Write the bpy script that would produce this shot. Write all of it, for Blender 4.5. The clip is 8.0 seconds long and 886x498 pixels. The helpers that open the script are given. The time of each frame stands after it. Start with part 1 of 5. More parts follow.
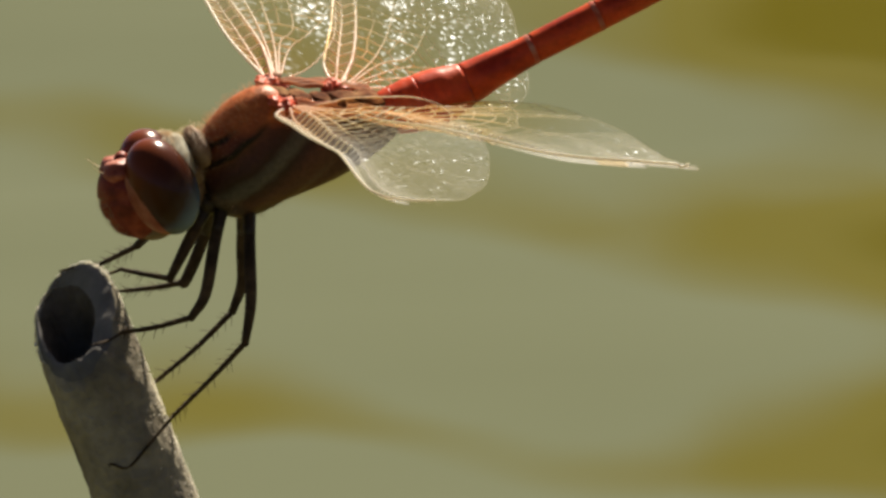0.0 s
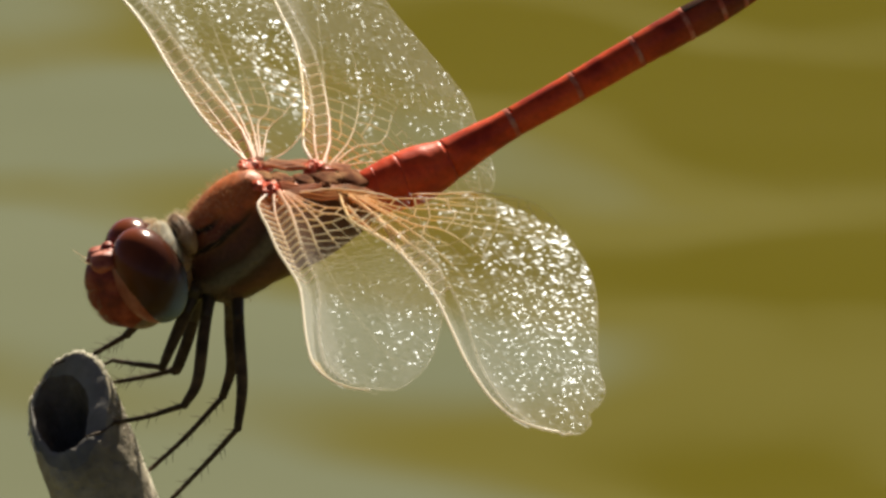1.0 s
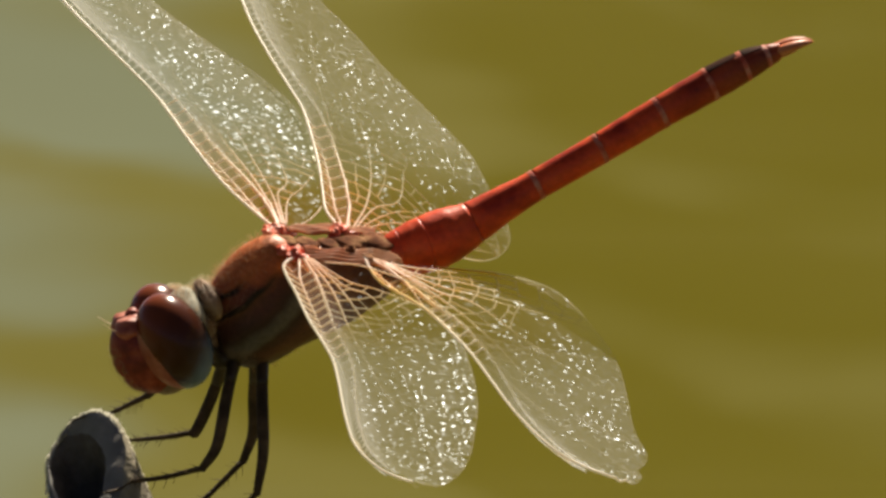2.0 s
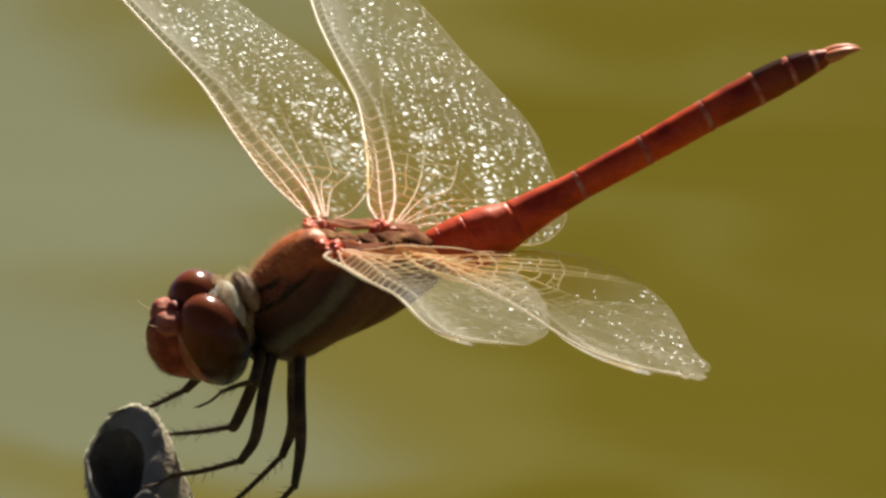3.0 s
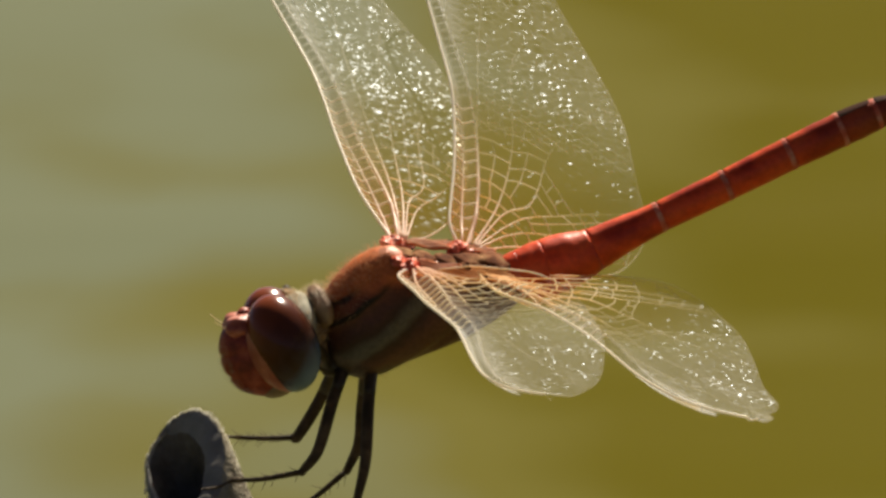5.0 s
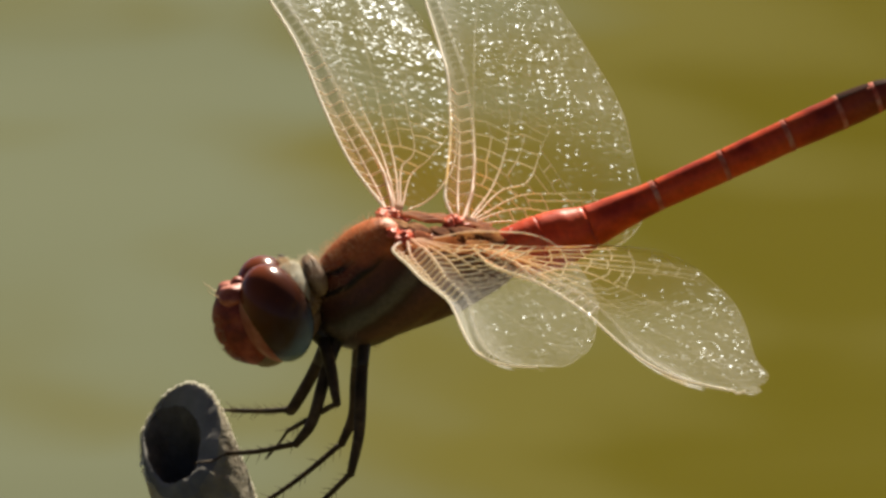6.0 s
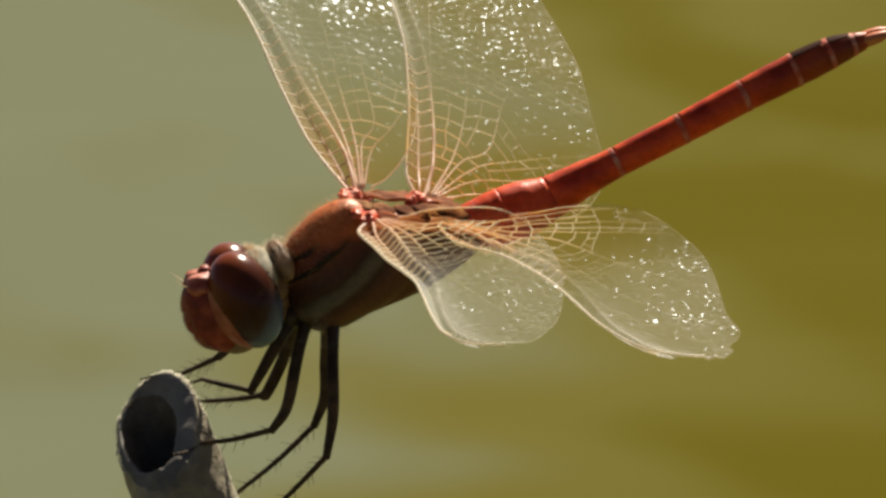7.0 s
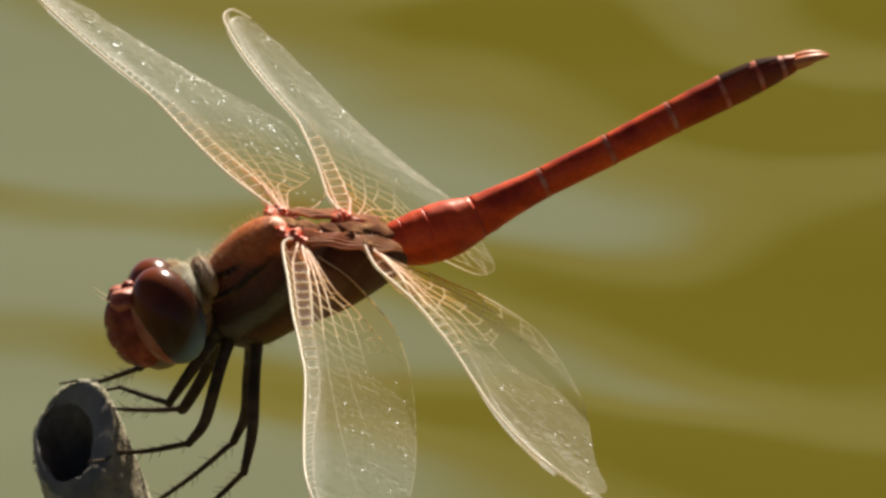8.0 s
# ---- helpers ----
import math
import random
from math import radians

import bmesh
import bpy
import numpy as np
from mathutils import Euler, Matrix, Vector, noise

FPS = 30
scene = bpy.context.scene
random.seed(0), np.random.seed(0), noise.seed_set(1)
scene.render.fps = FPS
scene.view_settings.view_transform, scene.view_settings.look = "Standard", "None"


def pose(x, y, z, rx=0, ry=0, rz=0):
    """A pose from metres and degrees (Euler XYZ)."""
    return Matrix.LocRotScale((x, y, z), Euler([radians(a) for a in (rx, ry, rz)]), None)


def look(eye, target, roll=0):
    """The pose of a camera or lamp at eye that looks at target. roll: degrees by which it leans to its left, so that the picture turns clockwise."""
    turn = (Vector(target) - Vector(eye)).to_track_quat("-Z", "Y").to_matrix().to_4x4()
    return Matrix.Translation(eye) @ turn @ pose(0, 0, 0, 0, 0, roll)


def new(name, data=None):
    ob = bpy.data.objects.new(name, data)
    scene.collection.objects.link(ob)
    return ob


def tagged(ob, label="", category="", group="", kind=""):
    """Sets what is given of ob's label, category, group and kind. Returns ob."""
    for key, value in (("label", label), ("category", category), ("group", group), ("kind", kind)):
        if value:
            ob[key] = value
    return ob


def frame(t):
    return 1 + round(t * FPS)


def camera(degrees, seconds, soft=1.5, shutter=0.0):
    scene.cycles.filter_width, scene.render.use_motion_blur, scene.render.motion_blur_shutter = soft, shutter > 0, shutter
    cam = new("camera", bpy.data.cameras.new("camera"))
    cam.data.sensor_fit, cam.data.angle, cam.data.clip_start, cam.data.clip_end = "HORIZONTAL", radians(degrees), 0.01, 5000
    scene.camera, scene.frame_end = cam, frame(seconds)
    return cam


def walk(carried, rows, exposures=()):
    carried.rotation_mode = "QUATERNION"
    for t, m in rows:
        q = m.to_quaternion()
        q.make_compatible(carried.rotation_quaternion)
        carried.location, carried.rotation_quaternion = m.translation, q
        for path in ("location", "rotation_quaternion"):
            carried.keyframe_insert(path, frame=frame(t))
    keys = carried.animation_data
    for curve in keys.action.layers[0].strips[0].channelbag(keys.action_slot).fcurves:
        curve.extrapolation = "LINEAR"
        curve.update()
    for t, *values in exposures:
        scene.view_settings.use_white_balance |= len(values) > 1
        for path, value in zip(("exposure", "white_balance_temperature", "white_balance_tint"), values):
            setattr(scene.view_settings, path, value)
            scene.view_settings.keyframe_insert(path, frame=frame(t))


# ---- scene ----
MM = 0.001
DIST = 0.8317                       # camera to the perch, metres
STAGE = Matrix.Translation((0, 0, 0.45)) @ pose(0, 0, 0, -12)   # x right, y away, z up across the view


def stage(u, d, v):
    """A world point from millimetres right, away and up across the line of sight."""
    return STAGE @ Vector((u * MM, d * MM, v * MM))


def aim(u, v):
    return look(stage(0, -DIST / MM, 0), stage(u, 0, v))


# ---- camera ----
cam = camera(3.0, 8.0, soft=3.0)
walk(cam, [
    (0, aim(-0.08, -5.81)),
    (0.1, aim(0.05, -4.96)),
    (0.2, aim(0.16, -4.55)),
    (0.3, aim(0.08, -3.87)),
    (0.4, aim(-0.20, -3.21)),
    (0.5, aim(-1.06, -3.50)),
    (0.6, aim(-0.41, -2.64)),
    (0.7, aim(-0.37, -1.89)),
    (0.8, aim(-0.31, -1.87)),
    (0.9, aim(-0.03, -1.32)),
    (1, aim(0.22, -1.42)),
    (1.1, aim(0.87, -0.76)),
    (1.2, aim(0.29, -0.16)),
    (1.3, aim(0.04, 0.01)),
    (1.4, aim(0.21, 0.90)),
    (1.5, aim(-0.75, 1.39)),
    (1.6, aim(-0.84, 1.51)),
    (1.7, aim(-0.59, 1.49)),
    (2.8, aim(-1.47, 1.45)),
    (2.9, aim(-1.96, 1.12)),
    (3, aim(-2.53, 1.22)),
    (3.1, aim(-2.40, 1.30)),
    (3.2, aim(-2.58, 1.43)),
    (3.3, aim(-2.92, 2.22)),
    (3.4, aim(-2.46, 2.35)),
    (3.5, aim(-3.75, 2.69)),
    (3.6, aim(-4.29, 2.69)),
    (3.7, aim(-4.16, 2.48)),
    (3.8, aim(-4.41, 2.61)),
    (3.9, aim(-4.93, 2.84)),
    (4, aim(-4.83, 2.86)),
    (4.1, aim(-5.09, 3.17)),
    (4.2, aim(-5.63, 2.95)),
    (4.3, aim(-5.78, 3.10)),
    (4.4, aim(-5.17, 2.61)),
    (4.5, aim(-4.97, 2.44)),
    (4.6, aim(-5.09, 1.65)),
    (4.7, aim(-5.59, 1.46)),
    (5.8, aim(-5.10, 0.66)),
    (5.9, aim(-5.78, 0.30)),
    (6, aim(-5.28, 0.11)),
    (6.1, aim(-5.62, 0.38)),
    (6.2, aim(-5.31, 0.64)),
    (6.3, aim(-5.48, 0.93)),
    (6.4, aim(-5.10, 0.77)),
    (6.5, aim(-5.78, 0.56)),
    (6.6, aim(-5.02, 1.64)),
    (6.7, aim(-4.75, 0.81)),
    (6.8, aim(-4.54, 1.07)),
    (6.9, aim(-3.82, 1.09)),
    (7, aim(-4.11, -0.42)),
    (7.1, aim(-4.30, -0.03)),
    (7.2, aim(-4.70, 0.36)),
    (7.3, aim(-4.11, -0.30)),
    (7.4, aim(-4.30, 0.56)),
    (7.5, aim(-3.92, 0.19)),
    (7.6, aim(-2.51, 0.06)),
    (7.7, aim(-2.45, 0.27)),
    (7.8, aim(-0.72, 0.11)),
    (7.9, aim(-0.50, 0.50)),
    (8, aim(0.00, 0.00)),
])

# ---- world, sun ----
SUN = (STAGE.to_3x3() @ Vector((0.21, 0.48, 0.85))).normalized()
world = bpy.data.worlds.new("sky")
scene.world = world
world.use_nodes = True
wn = world.node_tree.nodes
sky = wn.new("ShaderNodeTexSky")
sky.sky_type = "NISHITA"
sky.sun_disc = False
sky.dust_density, sky.ozone_density, sky.air_density = 1.2, 0.0, 0.2
sky.sun_elevation = math.asin(SUN.z)
sky.sun_rotation = math.atan2(SUN.x, SUN.y)
wn["Background"].inputs["Strength"].default_value = 0.05
world.node_tree.links.new(sky.outputs["Color"], wn["Background"].inputs["Color"])
sun = new("sun", bpy.data.lights.new("sun", "SUN"))
sun.data.energy, sun.data.angle, sun.data.color = 5.0, radians(0.53), (1.0, 0.90, 0.74)
sun.matrix_world = look(SUN, (0, 0, 0))
scene.view_settings.exposure = 1.03


# ---- materials ----
def material(name, rough=0.5):
    m = bpy.data.materials.new(name)
    m.use_nodes = True
    n, k = m.node_tree.nodes, m.node_tree.links
    b = n["Principled BSDF"]
    b.inputs["Roughness"].default_value = rough
    return m, n, k, b


def noise_of(n, k, scale, detail=4.0, stretch=None):
    c = n.new("ShaderNodeTexCoord")
    t = n.new("ShaderNodeTexNoise")
    t.inputs["Scale"].default_value, t.inputs["Detail"].default_value = scale, detail
    if stretch:
        p = n.new("ShaderNodeMapping")
        p.inputs["Scale"].default_value = stretch
        k.new(c.outputs["Object"], p.inputs["Vector"])
        k.new(p.outputs["Vector"], t.inputs["Vector"])
    else:
        k.new(c.outputs["Object"], t.inputs["Vector"])
    return t


def ramp(n, k, source, stops):
    r = n.new("ShaderNodeValToRGB")
    e = r.color_ramp.elements
    while len(e) < len(stops):
        e.new(0.5)
    for s, (at, col) in zip(e, stops):
        s.position, s.color = at, (*col, 1)
    k.new(source, r.inputs["Fac"])
    return r


def bumped(n, k, b, height, strength, distance):
    u = n.new("ShaderNodeBump")
    u.inputs["Strength"].default_value, u.inputs["Distance"].default_value = strength, distance
    k.new(height, u.inputs["Height"])
    k.new(u.outputs["Normal"], b.inputs["Normal"])
    return u


def mottled(name, dark, mid, light, scale, rough=0.5, bump=0.3, depth=0.00005, coat=0.0, fine=6.0, spec=0.3):
    """A surface with stains at one scale and grain at a finer one."""
    m, n, k, b = material(name, rough)
    big = noise_of(n, k, scale, 3)
    col = ramp(n, k, big.outputs["Fac"], [(0.3, dark), (0.5, mid), (0.72, light)])
    small = noise_of(n, k, scale * fine, 6)
    mix = n.new("ShaderNodeMix")
    mix.data_type, mix.blend_type = "RGBA", "MULTIPLY"
    mix.inputs["Factor"].default_value = 0.55
    g = ramp(n, k, small.outputs["Fac"], [(0.25, (0.55, 0.55, 0.55)), (0.7, (1.0, 1.0, 1.0))])
    k.new(col.outputs["Color"], mix.inputs[6])
    k.new(g.outputs["Color"], mix.inputs[7])
    k.new(mix.outputs[2], b.inputs["Base Color"])
    bumped(n, k, b, small.outputs["Fac"], bump, depth)
    b.inputs["Coat Weight"].default_value = coat
    b.inputs["Coat Roughness"].default_value = 0.12
    b.inputs["Specular IOR Level"].default_value = spec
    return m


def along(n, k, way, noise_scale, wobble):
    """A coordinate along a direction of the thing's own space, in millimetres, with some wobble."""
    c = n.new("ShaderNodeTexCoord")
    d = n.new("ShaderNodeVectorMath")
    d.operation = "DOT_PRODUCT"
    d.inputs[1].default_value = tuple(a * 1000 for a in way)
    k.new(c.outputs["Object"], d.inputs[0])
    t = noise_of(n, k, noise_scale, 3)
    a = n.new("ShaderNodeMath")
    a.operation = "MULTIPLY_ADD"
    a.inputs[1].default_value = wobble
    k.new(t.outputs["Fac"], a.inputs[0])
    k.new(d.outputs["Value"], a.inputs[2])
    return a.outputs[0]


def spread(n, k, value, low, high):
    r = n.new("ShaderNodeMapRange")
    r.inputs["From Min"].default_value, r.inputs["From Max"].default_value = low, high
    k.new(value, r.inputs["Value"])
    return r.outputs["Result"]


def sums(n, k, operation, a, b):
    """A Math node on two values or sockets."""
    m = n.new("ShaderNodeMath")
    m.operation = operation
    for slot, value in zip(m.inputs, (a, b)):
        if isinstance(value, (int, float)):
            slot.default_value = value
        else:
            k.new(value, slot)
    return m.outputs[0]


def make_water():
    """Grey sky and olive bank reflections painted into the base colour; the border winds with the distance, and ripples
    band it.
    """
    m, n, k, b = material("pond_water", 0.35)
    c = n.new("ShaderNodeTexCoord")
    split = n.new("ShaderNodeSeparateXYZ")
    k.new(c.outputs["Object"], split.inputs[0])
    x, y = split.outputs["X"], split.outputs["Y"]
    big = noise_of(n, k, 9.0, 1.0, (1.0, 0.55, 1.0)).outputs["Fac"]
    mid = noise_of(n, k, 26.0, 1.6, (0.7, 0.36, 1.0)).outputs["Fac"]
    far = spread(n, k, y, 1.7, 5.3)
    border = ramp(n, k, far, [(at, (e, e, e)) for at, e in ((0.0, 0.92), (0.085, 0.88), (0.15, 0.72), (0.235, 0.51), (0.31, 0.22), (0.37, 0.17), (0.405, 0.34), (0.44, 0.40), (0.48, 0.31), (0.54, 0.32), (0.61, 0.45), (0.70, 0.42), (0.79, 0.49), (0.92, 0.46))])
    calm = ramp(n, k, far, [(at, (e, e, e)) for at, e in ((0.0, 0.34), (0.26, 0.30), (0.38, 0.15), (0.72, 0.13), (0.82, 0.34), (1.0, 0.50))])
    # distance to the border in metres, painted reflections repeating every 0.6 m
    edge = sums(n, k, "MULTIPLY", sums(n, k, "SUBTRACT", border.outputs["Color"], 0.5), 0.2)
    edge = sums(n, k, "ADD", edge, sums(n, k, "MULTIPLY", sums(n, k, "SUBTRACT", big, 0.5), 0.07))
    # away from the perch the painted reflections wander and break up
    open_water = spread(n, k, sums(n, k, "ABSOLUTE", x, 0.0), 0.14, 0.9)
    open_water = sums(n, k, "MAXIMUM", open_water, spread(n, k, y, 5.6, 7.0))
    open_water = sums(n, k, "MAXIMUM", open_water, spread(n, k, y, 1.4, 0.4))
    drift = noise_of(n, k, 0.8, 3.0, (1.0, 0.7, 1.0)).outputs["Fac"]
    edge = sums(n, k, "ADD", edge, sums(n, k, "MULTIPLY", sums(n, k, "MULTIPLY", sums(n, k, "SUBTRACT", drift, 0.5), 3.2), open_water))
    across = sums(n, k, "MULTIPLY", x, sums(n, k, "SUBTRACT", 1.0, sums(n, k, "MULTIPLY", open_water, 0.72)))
    reflection = sums(n, k, "SINE", sums(n, k, "MULTIPLY", sums(n, k, "SUBTRACT", edge, across), 2 * math.pi / 0.6), 0.0)
    grey = spread(n, k, reflection, -0.62, 0.48)
    # ripple reflections painted as bands of tone, slanting and bent
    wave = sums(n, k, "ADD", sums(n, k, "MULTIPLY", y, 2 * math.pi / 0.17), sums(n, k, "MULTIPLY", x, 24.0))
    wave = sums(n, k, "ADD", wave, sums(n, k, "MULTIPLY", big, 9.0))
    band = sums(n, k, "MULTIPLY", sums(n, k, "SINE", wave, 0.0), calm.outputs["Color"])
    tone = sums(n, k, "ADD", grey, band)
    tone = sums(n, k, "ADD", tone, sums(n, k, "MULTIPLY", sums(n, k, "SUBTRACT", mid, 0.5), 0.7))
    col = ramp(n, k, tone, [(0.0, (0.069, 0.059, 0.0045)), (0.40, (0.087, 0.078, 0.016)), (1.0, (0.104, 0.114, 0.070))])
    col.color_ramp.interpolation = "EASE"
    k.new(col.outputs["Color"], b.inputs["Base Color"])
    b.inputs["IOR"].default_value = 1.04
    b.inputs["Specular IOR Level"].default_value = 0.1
    rip = noise_of(n, k, 9.0, 1.0, (0.6, 0.4, 1.0))
    bumped(n, k, b, rip.outputs["Fac"], 0.15, 0.01)
    return m


def make_eye():
    m, n, k, b = material("compound_eye", 0.24)
    v = along(n, k, (0.62, 0.0, 0.78), 900, 0.6)
    col = ramp(n, k, spread(n, k, v, -2.65, 2.3), [
        (0.0, (0.20, 0.29, 0.40)), (0.22, (0.095, 0.13, 0.18)), (0.34, (0.056, 0.032, 0.024)),
        (0.46, (0.042, 0.014, 0.008)), (0.70, (0.080, 0.021, 0.009)), (1.0, (0.20, 0.046, 0.016))])
    k.new(col.outputs["Color"], b.inputs["Base Color"])
    c = n.new("ShaderNodeTexCoord")
    f = n.new("ShaderNodeTexVoronoi")
    f.inputs["Scale"].default_value = 7000
    k.new(c.outputs["Object"], f.inputs["Vector"])
    bumped(n, k, b, f.outputs["Distance"], 0.08, 0.00003)
    b.inputs["Coat Weight"].default_value, b.inputs["Coat Roughness"].default_value = 0.55, 0.18
    b.inputs["Coat IOR"].default_value = 1.32
    b.inputs["Specular IOR Level"].default_value = 0.05
    return m


def make_thorax():
    m, n, k, b = material("thorax_cuticle", 0.48)
    # stripes and sutures are pigment; sunlit back and shaded flank are painted in too
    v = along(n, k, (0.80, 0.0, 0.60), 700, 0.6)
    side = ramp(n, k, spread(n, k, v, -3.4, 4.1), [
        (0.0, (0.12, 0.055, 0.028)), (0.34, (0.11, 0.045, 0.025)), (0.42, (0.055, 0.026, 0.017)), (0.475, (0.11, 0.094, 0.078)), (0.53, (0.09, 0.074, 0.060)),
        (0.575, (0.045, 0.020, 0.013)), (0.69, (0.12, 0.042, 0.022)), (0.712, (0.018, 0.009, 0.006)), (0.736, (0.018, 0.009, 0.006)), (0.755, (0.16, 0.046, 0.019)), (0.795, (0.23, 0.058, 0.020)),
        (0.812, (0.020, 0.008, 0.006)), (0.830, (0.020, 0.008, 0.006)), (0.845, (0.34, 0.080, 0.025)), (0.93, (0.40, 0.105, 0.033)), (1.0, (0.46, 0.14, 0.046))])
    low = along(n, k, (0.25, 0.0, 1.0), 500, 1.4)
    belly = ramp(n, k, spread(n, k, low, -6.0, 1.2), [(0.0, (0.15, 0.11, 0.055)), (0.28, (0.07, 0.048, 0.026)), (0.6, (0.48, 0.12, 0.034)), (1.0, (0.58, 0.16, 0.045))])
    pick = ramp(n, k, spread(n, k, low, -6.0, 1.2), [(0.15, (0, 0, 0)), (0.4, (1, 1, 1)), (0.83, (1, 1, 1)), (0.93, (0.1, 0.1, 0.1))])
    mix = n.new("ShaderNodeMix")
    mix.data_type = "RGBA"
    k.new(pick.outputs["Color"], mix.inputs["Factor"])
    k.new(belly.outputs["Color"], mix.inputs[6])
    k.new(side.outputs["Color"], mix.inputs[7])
    grain = noise_of(n, k, 4200, 6)
    mul = n.new("ShaderNodeMix")
    mul.data_type, mul.blend_type = "RGBA", "MULTIPLY"
    mul.inputs["Factor"].default_value = 0.6
    g = ramp(n, k, grain.outputs["Fac"], [(0.3, (0.5, 0.5, 0.5)), (0.65, (1.0, 1.0, 1.0))])
    k.new(mix.outputs[2], mul.inputs[6])
    k.new(g.outputs["Color"], mul.inputs[7])
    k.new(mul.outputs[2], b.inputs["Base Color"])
    bumped(n, k, b, grain.outputs["Fac"], 0.5, 0.00006)
    b.inputs["Coat Weight"].default_value, b.inputs["Coat Roughness"].default_value = 0.0, 0.25
    b.inputs["Specular IOR Level"].default_value = 0.22
    return m


def make_membrane():
    m, n, k, b = material("wing_membrane", 0.2)
    out = n["Material Output"]
    clear = n.new("ShaderNodeBsdfTransparent")
    c0 = n.new("ShaderNodeTexCoord")
    ln = n.new("ShaderNodeVectorMath")
    ln.operation = "LENGTH"
    k.new(c0.outputs["Object"], ln.inputs[0])
    amber = ramp(n, k, spread(n, k, ln.outputs["Value"], 0.001, 0.0125), [(0.0, (0.98, 0.74, 0.34)), (0.5, (0.98, 0.88, 0.66)), (1.0, (0.975, 0.97, 0.94))])
    k.new(amber.outputs["Color"], clear.inputs["Color"])
    haze = n.new("ShaderNodeMixShader")
    haze.inputs["Fac"].default_value = 0.5
    # reddish light from the flank behind is painted into the film's root
    flank_tint = ramp(n, k, spread(n, k, ln.outputs["Value"], 0.001, 0.013), [(0.0, (0.80, 0.36, 0.20)), (0.55, (0.84, 0.58, 0.44)), (1.0, (0.86, 0.85, 0.84))])
    for slot, kind in ((1, "ShaderNodeBsdfTranslucent"), (2, "ShaderNodeBsdfDiffuse")):
        film = n.new(kind)
        k.new(flank_tint.outputs["Color"], film.inputs["Color"])
        k.new(film.outputs[0], haze.inputs[slot])
    shine = n.new("ShaderNodeBsdfGlossy")
    shine.inputs["Color"].default_value = (0.80, 0.88, 1.0, 1)
    shine.inputs["Roughness"].default_value = 0.19
    a = n.new("ShaderNodeMixShader")
    # the folded strip behind the leading edge is milkier
    split = n.new("ShaderNodeSeparateXYZ")
    k.new(c0.outputs["Object"], split.inputs[0])
    strip_milk = ramp(n, k, spread(n, k, split.outputs["X"], -0.0032, -0.0004), [(0.0, (0.0,) * 3), (0.55, (0.015,) * 3), (1.0, (0.22,) * 3)])
    outer_milk = ramp(n, k, spread(n, k, ln.outputs["Value"], 0.003, 0.016), [(0.0, (0.002,) * 3), (0.40, (0.010,) * 3), (1.0, (0.080,) * 3)])
    milk = n.new("ShaderNodeMix")
    milk.data_type, milk.blend_type = "RGBA", "ADD"
    milk.inputs["Factor"].default_value = 1.0
    k.new(strip_milk.outputs["Color"], milk.inputs[6])
    k.new(outer_milk.outputs["Color"], milk.inputs[7])
    k.new(milk.outputs[2], a.inputs["Fac"])
    c = n.new("ShaderNodeMixShader")
    far_out = ramp(n, k, spread(n, k, ln.outputs["Value"], 0.005, 0.019), [(0.0, (0.0018,) * 3), (0.45, (0.0038,) * 3), (1.0, (0.0085,) * 3)])
    behind = ramp(n, k, spread(n, k, split.outputs["X"], -0.0055, -0.001), [(0.0, (1.0,) * 3), (0.55, (0.55,) * 3), (1.0, (0.35,) * 3)])
    k.new(sums(n, k, "MULTIPLY", far_out.outputs["Color"], behind.outputs["Color"]), c.inputs["Fac"])
    k.new(clear.outputs[0], a.inputs[1])
    k.new(haze.outputs[0], a.inputs[2])
    k.new(a.outputs[0], c.inputs[1])
    k.new(shine.outputs[0], c.inputs[2])
    k.new(c.outputs[0], out.inputs["Surface"])
    return m


def make_vein(name, root, outer, reach, see=0.0, spec=0.5):
    """Vein cuticle: stained red near the root, paler towards the tip."""
    m, n, k, b = material(name, 0.35)
    b.inputs["Specular IOR Level"].default_value = spec
    c = n.new("ShaderNodeTexCoord")
    l = n.new("ShaderNodeVectorMath")
    l.operation = "LENGTH"
    k.new(c.outputs["Object"], l.inputs[0])
    t = noise_of(n, k, 400, 3)
    a = n.new("ShaderNodeMath")
    a.operation = "MULTIPLY_ADD"
    a.inputs[1].default_value = 0.006
    k.new(t.outputs["Fac"], a.inputs[0])
    k.new(l.outputs["Value"], a.inputs[2])
    col = ramp(n, k, spread(n, k, a.outputs[0], 0.004, reach), [(0.0, root), (1.0, outer)])
    k.new(col.outputs["Color"], b.inputs["Base Color"])
    glow = n.new("ShaderNodeBsdfTranslucent")
    k.new(col.outputs["Color"], glow.inputs["Color"])
    half = n.new("ShaderNodeMixShader")
    half.inputs["Fac"].default_value = 0.5
    k.new(b.outputs[0], half.inputs[1])
    k.new(glow.outputs[0], half.inputs[2])
    clear = n.new("ShaderNodeBsdfTransparent")
    thin = n.new("ShaderNodeMixShader")
    k.new(ramp(n, k, spread(n, k, a.outputs[0], 0.005, 0.013), [(0.0, (see * 0.15,) * 3), (1.0, (see,) * 3)]).outputs["Color"], thin.inputs["Fac"])
    k.new(half.outputs[0], thin.inputs[1])
    k.new(clear.outputs[0], thin.inputs[2])
    k.new(thin.outputs[0], n["Material Output"].inputs["Surface"])
    return m


